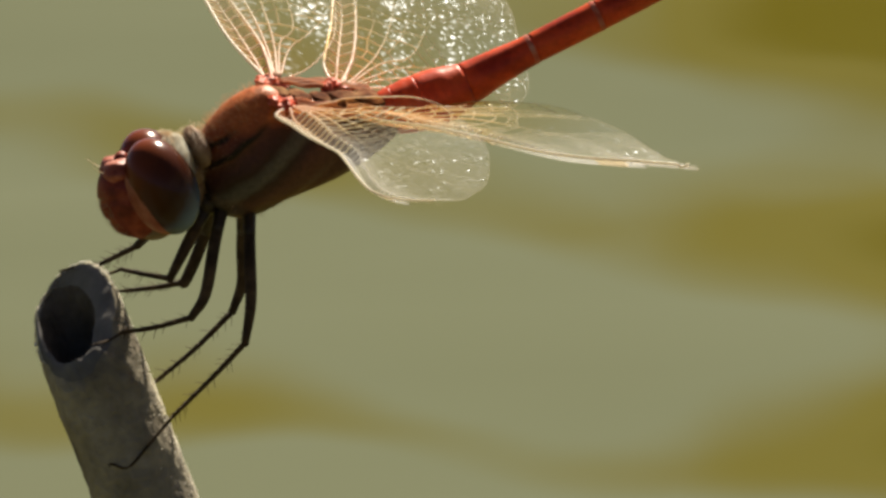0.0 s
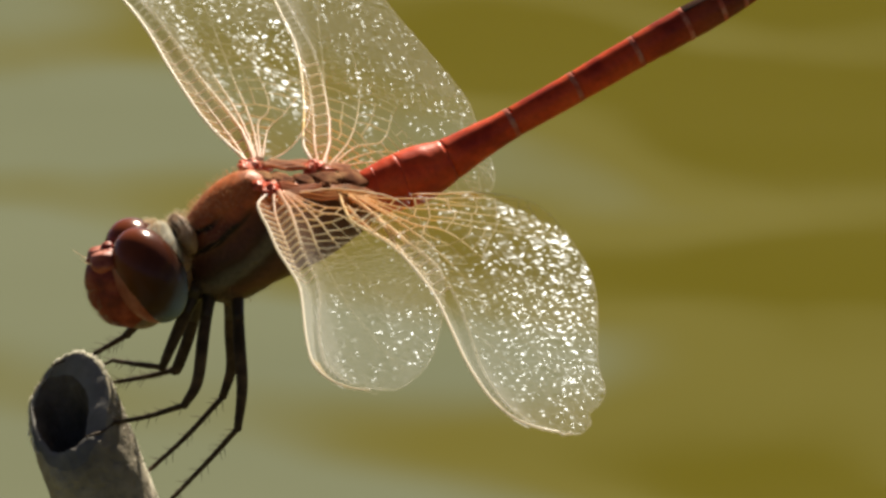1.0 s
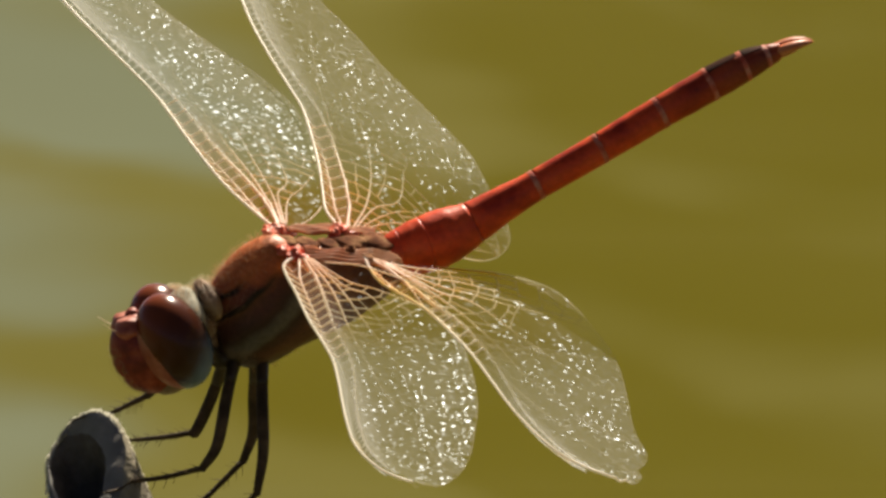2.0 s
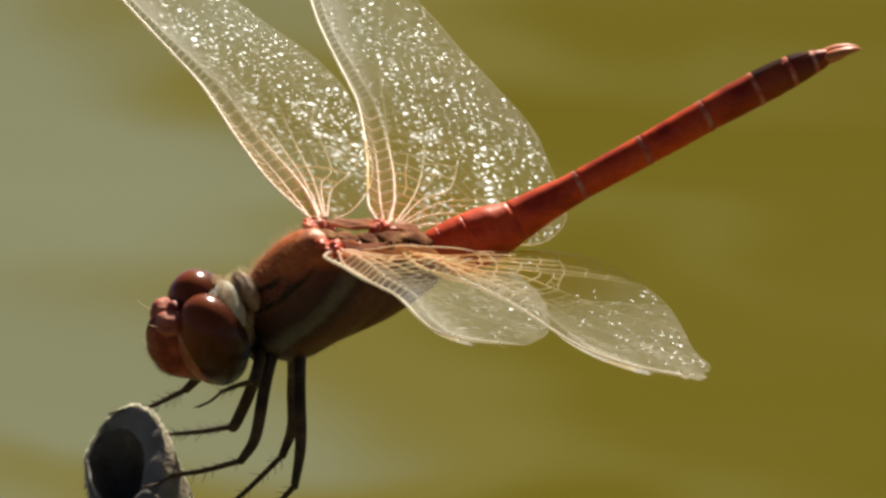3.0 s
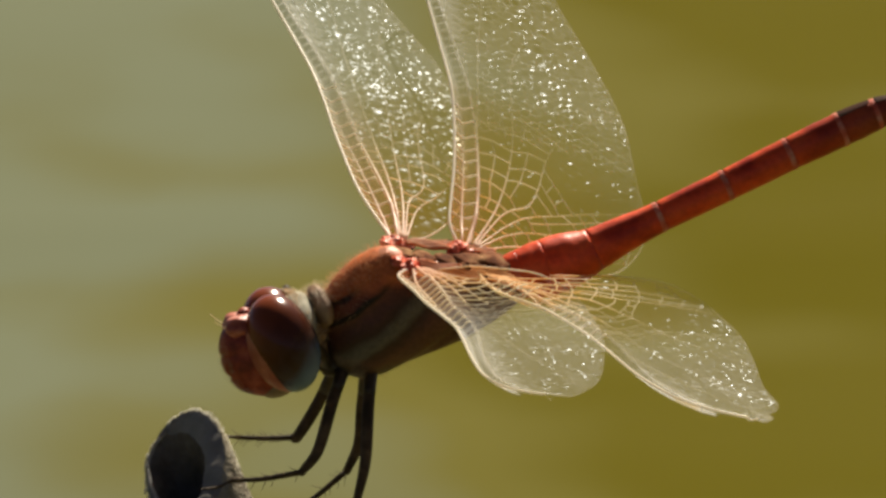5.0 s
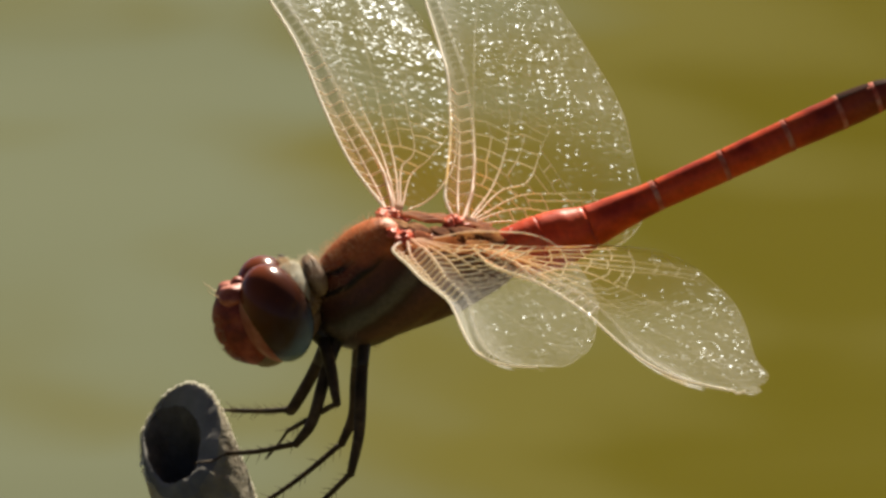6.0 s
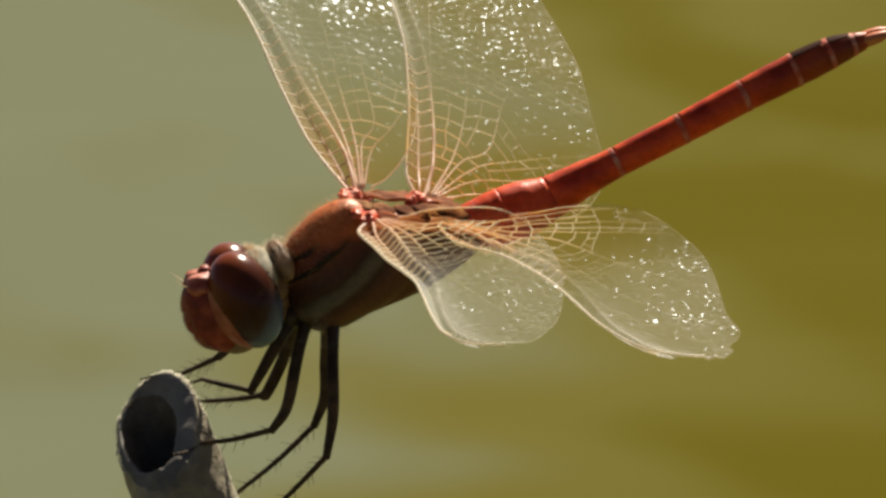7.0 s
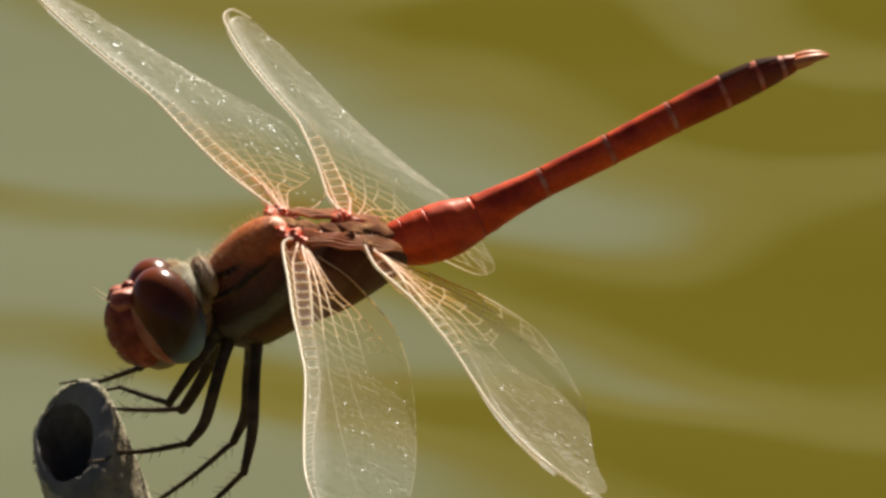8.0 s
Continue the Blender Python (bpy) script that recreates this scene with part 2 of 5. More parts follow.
def make_abdomen():
    m, n, k, b = material("red_abdomen", 0.42)
    big = noise_of(n, k, 620, 5, (0.6, 1.0, 1.0))
    col = ramp(n, k, big.outputs["Fac"], [(0.32, (0.36, 0.024, 0.006)), (0.5, (0.64, 0.062, 0.012)), (0.72, (0.74, 0.105, 0.022))])
    grain = noise_of(n, k, 3500, 6)
    mul = n.new("ShaderNodeMix")
    mul.data_type, mul.blend_type = "RGBA", "MULTIPLY"
    mul.inputs["Factor"].default_value = 0.5
    g = ramp(n, k, grain.outputs["Fac"], [(0.3, (0.55, 0.55, 0.55)), (0.65, (1.0, 1.0, 1.0))])
    k.new(col.outputs["Color"], mul.inputs[6])
    k.new(g.outputs["Color"], mul.inputs[7])
    # the last segments are browner
    end = ramp(n, k, spread(n, k, along(n, k, (-1.0, 0.0, 0.0), 500, 1.2), 16.0, 23.5), [(0.0, (1.0, 1.0, 1.0)), (0.45, (0.62, 0.66, 0.8)), (0.85, (0.30, 0.48, 0.7)), (1.0, (0.7, 1.0, 1.0))])
    brown = n.new("ShaderNodeMix")
    brown.data_type, brown.blend_type = "RGBA", "MULTIPLY"
    brown.inputs["Factor"].default_value = 1.0
    k.new(mul.outputs[2], brown.inputs[6])
    k.new(end.outputs["Color"], brown.inputs[7])
    k.new(brown.outputs[2], b.inputs["Base Color"])
    bumped(n, k, b, grain.outputs["Fac"], 0.35, 0.00004)
    b.inputs["Coat Weight"].default_value, b.inputs["Coat Roughness"].default_value = 0.0, 0.3
    b.inputs["Specular IOR Level"].default_value = 0.25
    return m


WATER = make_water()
EYE = make_eye()
THORAX = make_thorax()
MEMBRANE = make_membrane()
ABDOMEN = make_abdomen()
VEIN = make_vein("main_vein", (0.80, 0.58, 0.42), (0.80, 0.70, 0.52), 0.010, 0.90)
CROSS = make_vein("cross_vein", (0.84, 0.62, 0.34), (0.80, 0.75, 0.60), 0.010, 0.87)
COSTA = make_vein("costa", (0.80, 0.66, 0.55), (0.78, 0.72, 0.58), 0.006)
STIGMA = make_vein("pterostigma", (0.66, 0.55, 0.34), (0.66, 0.56, 0.38), 0.010, 0.45)
FACE = mottled("red_face", (0.13, 0.014, 0.008), (0.25, 0.034, 0.016), (0.40, 0.085, 0.042), 1300, 0.5, 0.5, 0.00006)
BROW = mottled("frons_cuticle", (0.30, 0.06, 0.032), (0.48, 0.14, 0.085), (0.64, 0.33, 0.24), 1300, 0.42, 0.4, 0.00005)
PALE = mottled("pale_lip", (0.28, 0.06, 0.032), (0.40, 0.13, 0.08), (0.50, 0.24, 0.17), 800, 0.5)
LIP = mottled("lower_lip", (0.13, 0.085, 0.048), (0.24, 0.16, 0.085), (0.36, 0.26, 0.15), 800, 0.55)
COLLAR = mottled("collar_cuticle", (0.10, 0.055, 0.03), (0.24, 0.135, 0.07), (0.36, 0.24, 0.13), 900, 0.6, 0.6, 0.00008)
OCCIPUT = mottled("occiput_cuticle", (0.20, 0.18, 0.13), (0.42, 0.40, 0.32), (0.60, 0.58, 0.49), 700, 0.85, spec=0.05)
RING = mottled("joint_membrane", (0.46, 0.055, 0.022), (0.54, 0.12, 0.065), (0.60, 0.27, 0.19), 1500, 0.6)
BLACK = mottled("black_mark", (0.022, 0.010, 0.007), (0.045, 0.018, 0.011), (0.07, 0.022, 0.012), 800, 0.7, spec=0.04)
CERCUS = mottled("cercus_cuticle", (0.42, 0.09, 0.03), (0.56, 0.16, 0.06), (0.62, 0.25, 0.11), 900, 0.4)
SCLERITE = mottled("wing_root_cuticle", (0.42, 0.04, 0.014), (0.74, 0.14, 0.06), (0.82, 0.42, 0.30), 1500, 0.40, 0.5, 0.00006)
TAN = mottled("dorsal_plate", (0.05, 0.018, 0.009), (0.15, 0.055, 0.024), (0.30, 0.16, 0.075), 1100, 0.8, 0.5, 0.00008, spec=0.03)
MEMBRANE_TAN = make_vein("pleated_membrane", (0.50, 0.20, 0.10), (0.62, 0.36, 0.21), 0.007, spec=0.03)
LEG = mottled("leg_cuticle", (0.030, 0.021, 0.013), (0.060, 0.039, 0.023), (0.12, 0.078, 0.042), 900, 0.6, 0.6, 0.00006, spec=0.12)
LEG_ROOT = mottled("leg_root", (0.02, 0.014, 0.009), (0.045, 0.030, 0.017), (0.11, 0.075, 0.04), 900, 0.45)
HAIR = make_vein("pale_hair", (0.72, 0.58, 0.40), (0.76, 0.64, 0.48), 0.010, 0.45)
DOWN = make_vein("thorax_down", (0.62, 0.34, 0.16), (0.70, 0.46, 0.26), 0.010, 0.45)
# near-white so that the stem's edge and rim look sunlit
RIM_LIGHT = make_vein("rim_light_fibre", (0.93, 0.90, 0.80), (0.93, 0.90, 0.80), 0.030)
STEM = mottled("weathered_stem", (0.17, 0.145, 0.105), (0.31, 0.275, 0.205), (0.48, 0.43, 0.33), 330, 0.9, 1.0, 0.00022, 0.0, 7.0, spec=0.15)
CUT = mottled("cut_stem", (0.13, 0.125, 0.115), (0.21, 0.20, 0.185), (0.31, 0.295, 0.265), 260, 0.75, 0.5, 0.00012, 0.0, 6.0, spec=0.2)
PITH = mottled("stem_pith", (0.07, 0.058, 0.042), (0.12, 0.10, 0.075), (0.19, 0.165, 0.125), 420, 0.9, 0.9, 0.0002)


# ---- mesh helpers (millimetres in, metres out) ----
def mesh_of(name, verts, faces, smooth=True):
    me = bpy.data.meshes.new(name)
    me.from_pydata([(x * MM, y * MM, z * MM) for x, y, z in verts], [], faces)
    me.update()
    if smooth:
        me.polygons.foreach_set("use_smooth", [True] * len(me.polygons))
    return me


def part(name, shape, mat, parent, label="", smooth=True, at=None):
    """One mesh object under a thing or under a part. shape: (verts, faces)."""
    me = mesh_of(name, shape[0], shape[1], smooth)
    me.materials.append(mat)
    ob = new(name, me)
    ob.parent = parent
    if at is not None:
        ob.matrix_basis = at
    return tagged(ob, label)


def joined(*shapes):
    verts, faces = [], []
    for v, f in shapes:
        o = len(verts)
        verts += [tuple(p) for p in v]
        faces += [tuple(i + o for i in q) for q in f]
    return verts, faces


def ball(centre, radii, turn=(0, 0, 0), seg=24, rings=16, lump=0.0, seed=0.0):
    """An ellipsoid, slightly uneven when lump is given."""
    m = pose(*centre, *turn)
    verts, faces = [], []
    for i in range(rings + 1):
        th = math.pi * i / rings
        for j in range(seg):
            ph = 2 * math.pi * j / seg
            d = Vector((math.sin(th) * math.cos(ph), math.sin(th) * math.sin(ph), math.cos(th)))
            g = 1 + lump * noise.noise(d * 1.8 + Vector((seed, seed, seed)))
            verts.append(tuple(m @ Vector((d.x * radii[0] * g, d.y * radii[1] * g, d.z * radii[2] * g))))
    for i in range(rings):
        for j in range(seg):
            a, b = i * seg + j, i * seg + (j + 1) % seg
            faces.append((a, a + seg, b + seg, b))
    return verts, faces


def smooth_line(points, steps):
    """Catmull-Rom through points of any dimension."""
    p = [np.array(q, float) for q in points]
    p = [2 * p[0] - p[1]] + p + [2 * p[-1] - p[-2]]
    out = []
    for i in range(1, len(p) - 2):
        for s in range(steps):
            t = s / steps
            out.append(0.5 * (2 * p[i] + (p[i + 1] - p[i - 1]) * t + (2 * p[i - 1] - 5 * p[i] + 4 * p[i + 1] - p[i + 2]) * t * t
                              + (3 * p[i] - p[i - 1] - 3 * p[i + 1] + p[i + 2]) * t ** 3))
    out.append(p[-2])
    return out


def tube(points, radii, sides=8, caps=True):
    """A round tube along a line of points with its own radius at each."""
    verts, faces = [], []
    p = [Vector(tuple(q)) for q in points]
    side = None
    for i, q in enumerate(p):
        way = (p[min(i + 1, len(p) - 1)] - p[max(i - 1, 0)]).normalized()
        if side is None:
            side = way.orthogonal().normalized()
        side = (side - way * side.dot(way)).normalized()
        up = way.cross(side)
        for j in range(sides):
            a = 2 * math.pi * j / sides
            verts.append(tuple(q + (side * math.cos(a) + up * math.sin(a)) * radii[i]))
    for i in range(len(p) - 1):
        for j in range(sides):
            a, b = i * sides + j, i * sides + (j + 1) % sides
            faces.append((a, b, b + sides, a + sides))
    if caps:
        faces.append(tuple(range(sides - 1, -1, -1)))
        faces.append(tuple(range((len(p) - 1) * sides, len(p) * sides)))
    return verts, faces


def loft(stations, around=36, between=4, waist=0.72):
    """A body skinned over (top x, top z, bottom x, bottom z, half width), narrower along the back."""
    verts, faces = [], []
    st = smooth_line(stations, between)
    for tx, tz, bx, bz, w in st:
        for j in range(around):
            a = 2 * math.pi * j / around
            c, s = math.cos(a), math.sin(a)
            h = 0.5 + 0.5 * c
            width = w * (1 - (1 - waist) * h ** 2) * (abs(s) ** 0.85) * (1 if s >= 0 else -1)
            verts.append((bx + (tx - bx) * h, width, bz + (tz - bz) * h))
    for i in range(len(st) - 1):
        for j in range(around):
            a, b = i * around + j, i * around + (j + 1) % around
            faces.append((a, b, b + around, a + around))
    faces.append(tuple(range(around - 1, -1, -1)))
    faces.append(tuple(range((len(st) - 1) * around, len(st) * around)))
    return verts, faces


def hairs(spots, length, radius, lean, rng):
    """Fine tapered bristles standing on (point, normal) pairs."""
    verts, faces = [], []
    for p, nrm in spots:
        way = (nrm + lean + Vector((rng.gauss(0, 0.35), rng.gauss(0, 0.35), rng.gauss(0, 0.35)))).normalized()
        ln = length * rng.uniform(0.5, 1.25)
        a = way.orthogonal().normalized() * radius
        b = way.cross(a)
        o = len(verts)
        mid = p + way * ln * 0.55
        verts += [tuple(p + a), tuple(p - a * 0.5 + b * 0.87), tuple(p - a * 0.5 - b * 0.87),
                  tuple(mid + a * 0.6), tuple(mid - a * 0.3 + b * 0.5), tuple(mid - a * 0.3 - b * 0.5), tuple(p + way * ln - lean * 0.02)]
        for i in range(3):
            j = (i + 1) % 3
            faces += [(o + i, o + j, o + 3 + j, o + 3 + i), (o + 3 + i, o + 3 + j, o + 6)]
    return verts, faces


# ---- water ----
def water_sheet():
    """One sheet to the horizon, finely cut and softly rippled behind the perch."""
    bm = bmesh.new()
    xs = [-900, -60, -8, -2] + [i * 0.025 for i in range(-40, 41)] + [2, 8, 60, 900]
    ys = [-300, -20, -3, 0] + [0.6 + i * 0.025 for i in range(0, 200)] + [7, 14, 60, 400, 2500]
    grid = []
    for y in ys:
        row = []
        for x in xs:
            near = abs(x) < 1.5 and 0.5 < y < 5.5
            z = 0.004 * noise.noise(Vector((x * 5, y * 7, 0))) + 0.002 * noise.noise(Vector((x * 13, y * 19, 4))) if near else 0.0
            row.append(bm.verts.new((x, y, z)))
        grid.append(row)
    for i in range(len(ys) - 1):
        for j in range(len(xs) - 1):
            bm.faces.new((grid[i][j], grid[i][j + 1], grid[i + 1][j + 1], grid[i + 1][j])).smooth = True
    me = bpy.data.meshes.new("water")
    bm.to_mesh(me)
    bm.free()
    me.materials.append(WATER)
    return tagged(new("water", me), "gently rippled pond water, reflections of sky and bank painted grey-green and olive", "water", kind="structure")


# ---- perch ----
STEM_TOP = Vector((-18.78, 1.5, -7.75))
STEM_UP = Vector((-0.364, 0.0, 0.931)).normalized()


def perch():
    """A hollow cut stem that leans to the left as it rises; its slanting cut shows the bore."""
    right = Vector((0.931, 0.0, 0.364)).normalized()
    back = Vector((0, 1, 0))

    def rim(a, r, fray):
        q, e = r * math.cos(a), r * math.sin(a)
        return 0.40 * q + 1.05 * e - 1.75 - 0.10 * max(0.0, e - 1.2) ** 2 + fray * (noise.noise(Vector((q * 0.9, e * 0.9, 7.0))) + 0.35 * noise.noise(Vector((q * 3, e * 3, 2.0))))

    def point(a, r, h):
        return STEM_TOP + right * (r * math.cos(a)) + back * (r * math.sin(a)) + STEM_UP * h

    around = 108

    def wall(r0, heights, rough, flare, shift=0.0, deep=1.0, set_back=0.0):
        verts, faces = [], []
        for i, g in enumerate(heights):
            for j in range(around):
                a = 2 * math.pi * j / around
                top = rim(a, r0, 0.28)
                h = top - g
                r = r0 * (1 + rough * noise.noise(Vector((math.cos(a) * 2.2, math.sin(a) * 2.2, h * 0.55)))
                          + 0.5 * rough * noise.noise(Vector((math.cos(a) * 7, math.sin(a) * 7, h * 2.1)))
                          + 0.35 * rough * noise.noise(Vector((math.cos(a) * 15, math.sin(a) * 15, h * 5))))  - flare * math.exp(-g * 2.5)
                far = r * math.sin(a) * (deep - 1) + set_back
                verts.append(tuple(point(a, r, h + 0.40 * shift + 1.05 * far) + right * shift + back * far))
        for i in range(len(heights) - 1):
            for j in range(around):
                a, b = i * around + j, i * around + (j + 1) % around
                faces.append((a, a + around, b + around, b))
        return verts, faces

    outer = [0.0, 0.12, 0.3, 0.6] + [1.0 + 0.25 * i for i in range(80)] + [24, 32, 48, 80, 140, 240, 360, 470, 520]
    inner = [0.0, 0.1, 0.25, 0.5, 0.9, 1.4, 2.0, 3.0, 4.5, 7.0, 10.0, 14.0]
    thing = new("plant_stem", None)
    thing.empty_display_size = 0.01
    thing.matrix_world = STAGE
    tagged(thing, "grey weathered hollow plant stem with a slanting cut end", "plant stem")
    ov, of = wall(2.42, outer, 0.055, 0.22)
    part("stem_wall", (ov, of), STEM, thing)
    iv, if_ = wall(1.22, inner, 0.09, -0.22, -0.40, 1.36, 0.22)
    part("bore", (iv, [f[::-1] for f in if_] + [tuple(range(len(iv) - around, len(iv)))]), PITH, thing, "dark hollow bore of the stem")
    # the cut face between the outer wall and the bore
    verts, faces = [], []
    rings = 7
    for i in range(rings):
        for j in range(around):
            a = 2 * math.pi * j / around
            t = i / (rings - 1)
            p = Vector(ov[j]) * (1 - t) + Vector(iv[j]) * t
            lift = 0.16 * math.sin(math.pi * t) + 0.10 * noise.noise(p * 2.0) * math.sin(math.pi * t)
            verts.append(tuple(p + STEM_UP * lift))
    for i in range(rings - 1):
        for j in range(around):
            a, b = i * around + j, i * around + (j + 1) % around
            faces.append((a, a + around, b + around, b))
    part("cut_face", (verts, faces), CUT, thing, "smooth grey cut face")
    # torn fibres, added near-white to imitate sunlight on the edge and rim
    rng = random.Random(4)
    spots = []
    for i in range(2600):
        a, g, r = rng.gauss(0.05, 0.30), rng.uniform(0.3, 18.0), 2.42
        if i % 3 == 0:
            a, g, r = rng.uniform(0.0, 3.3), rng.uniform(-0.04, 0.12), rng.uniform(2.12, 2.34)
        spots.append((point(a, r, rim(a, 2.42, 0.28) - g), (right * math.cos(a) + back * math.sin(a))))
    part("rim_light_fibre", hairs(spots, 0.13, 0.034, STEM_UP * 0.6, rng), RIM_LIGHT, thing, "short near-white torn fibres added to imitate the sunlit edge and rim")["kind"] = "stuff"
    return thing


# ---- dragonfly ----
FWD, LEFT, UP = Vector((-0.9124, -0.4026, 0.0735)), Vector((0.3300, -0.8299, -0.4499)), Vector((0.2422, -0.3863, 0.8900))
BODY_TURN = Matrix((FWD, LEFT, UP)).transposed()


def stand(u, v, pitch, yaw):
    """The insect's pose on the stage: place of the wing roots across the view, its pitch about its own side axis and its yaw."""
    turn = Matrix.Rotation(radians(pitch), 3, LEFT) @ BODY_TURN @ Matrix.Rotation(radians(yaw), 3, "Z")
    return STAGE @ Matrix.Translation((u * MM, 0, v * MM)) @ turn.to_4x4()


ABDOMEN_LINE = [(-3.6, -0.60, 0.86), (-4.4, -0.42, 1.12), (-5.6, -0.05, 1.36), (-6.9, 0.55, 1.35), (-8.11, 1.26, 1.07), (-9.6, 2.34, 0.86),
                (-11.18, 3.42, 0.75), (-14.21, 5.48, 0.76), (-17.08, 7.49, 0.79), (-19.45, 9.07, 0.83), (-21.08, 10.10, 0.75), (-22.2, 10.68, 0.54), (-22.75, 10.92, 0.42)]
JOINTS = [-3.6, -4.35, -5.75, -8.11, -11.18, -14.21, -17.08, -19.45, -21.08, -22.2, -22.75]


def abdomen(root):
    fine = smooth_line(ABDOMEN_LINE, 12)
    xs = np.array([p[0] for p in fine])[::-1]
    zs = np.array([p[1] for p in fine])[::-1]
    rs = np.array([p[2] for p in fine])[::-1]

    def at(x):
        return np.interp(x, xs, zs), np.interp(x, xs, rs), (np.interp(x - 0.2, xs, zs) - np.interp(x + 0.2, xs, zs)) / -0.4

    for i in range(len(JOINTS) - 1):
        a, b = JOINTS[i], JOINTS[i + 1]
        rows, around = 16, 32
        verts, faces = [], []

        def ringed(x, swell):
            z, r, slope = at(x)
            nx, nz = -slope, 1.0
            ln = math.hypot(nx, nz)
            nx, nz = nx / ln, nz / ln
            for j in range(around):
                t = 2 * math.pi * j / around
                c, s = math.cos(t), math.sin(t)
                rough = 1 + 0.022 * noise.noise(Vector((x * 2.6, c * 2.2, s * 2.2)))
                up = r * swell * rough * (c * (1.0 if c < 0 else 1.06))
                keel = 0.07 * r * max(0.0, c) ** 8
                side = r * swell * rough * 0.94 * (abs(s) ** 0.9) * (1 if s > 0 else -1)
                verts.append((x + nx * (up + keel), side, z + nz * (up + keel)))

        for q in range(rows + 1):
            t = q / rows
            swell = 0.985 + (0.025 if i > 2 else 0.010) * math.sin(math.pi * t) + (0.016 if i > 2 else 0.004) * (max(0, t - 0.8) / 0.2 - max(0, 0.12 - t) / 0.12)
            ringed(a + (b - a) * t, swell)
        for q in range(rows):
            for j in range(around):
                c, d = q * around + j, q * around + (j + 1) % around
                faces.append((c, d, d + around, c + around))
        faces.append(tuple(range(around - 1, -1, -1)))
        faces.append(tuple(range(rows * around, (rows + 1) * around)))
        seg = part("abdomen_segment", (verts, faces), ABDOMEN, root)
        if 3 <= i <= 8:
            verts, faces = [], []
            for x, swell in ((b + 0.20, 0.996), (b + 0.13, 1.016), (b + 0.02, 1.020), (b - 0.03, 1.004)):
                ringed(x, swell)
            for q in range(3):
                for j in range(around):
                    c, d = q * around + j, q * around + (j + 1) % around
                    faces.append((c, d, d + around, c + around))
            part("joint_ring", (verts, faces), RING, seg, "pale pinkish ring at the joint")
        if 7 <= i <= 8:
            verts, faces = [], []
            cols = 9
            for q in range(9):
                x = a + (b - a) * (0.02 + 0.84 * q / 8)
                z, r, slope = at(x)
                ln = math.hypot(slope, 1)
                for j in range(cols):
                    t = (j / (cols - 1) - 0.5) * 2 * (0.34 - 0.14 * q / 8)
                    c, s = math.cos(t), math.sin(t)
                    rr = r * 1.035 * (1.06 if c > 0 else 1) + 0.07 * r * max(0, c) ** 8
                    verts.append((x - slope / ln * rr * c, r * 1.0 * (abs(s) ** 0.9) * (1 if s > 0 else -1), z + rr * c / ln + 0.012))
            for q in range(8):
                for j in range(cols - 1):
                    c = q * cols + j
                    faces.append((c, c + 1, c + 1 + cols, c + cols))
            part("black_mark", (verts, faces), BLACK, seg, "black saddle mark")
    for s in (1, -1):
        pts = smooth_line([(-22.55, 0.17 * s, 11.0), (-23.2, 0.22 * s, 11.28), (-23.85, 0.17 * s, 11.47), (-24.45, 0.09 * s, 11.55)], 5)
        n_ = len(pts)
        part("cercus", tube(pts, [0.24 + 0.05 * math.sin(3 * i / n_) - 0.24 * (i / n_) ** 2 for i in range(n_)], 10), CERCUS, root, "orange-red pointed tail appendage")
    pts = smooth_line([(-22.5, 0, 10.68), (-23.1, 0, 10.82), (-23.7, 0, 11.02)], 5)
    part("epiproct", tube(pts, [0.24 - 0.018 * i for i in range(len(pts))], 10), CERCUS, root)


THORAX_STATIONS = [(5.45, -2.82, 4.75, -4.6, 0.74), (5.1, -2.03, 4.1, -6.05, 1.44), (4.6, -1.22, 3.3, -6.42, 2.11), (3.7, -0.18, 2.4, -6.46, 2.54), (2.5, 0.42, 1.2, -5.88, 2.62),
                   (0.9, 0.10, -0.1, -4.95, 2.6), (-0.8, 0.05, -1.5, -4.2, 2.3), (-2.3, 0.10, -2.9, -3.3, 1.9), (-3.5, 0.25, -4.0, -2.4, 1.45), (-4.3, 0.35, -4.7, -1.7, 1.1)]


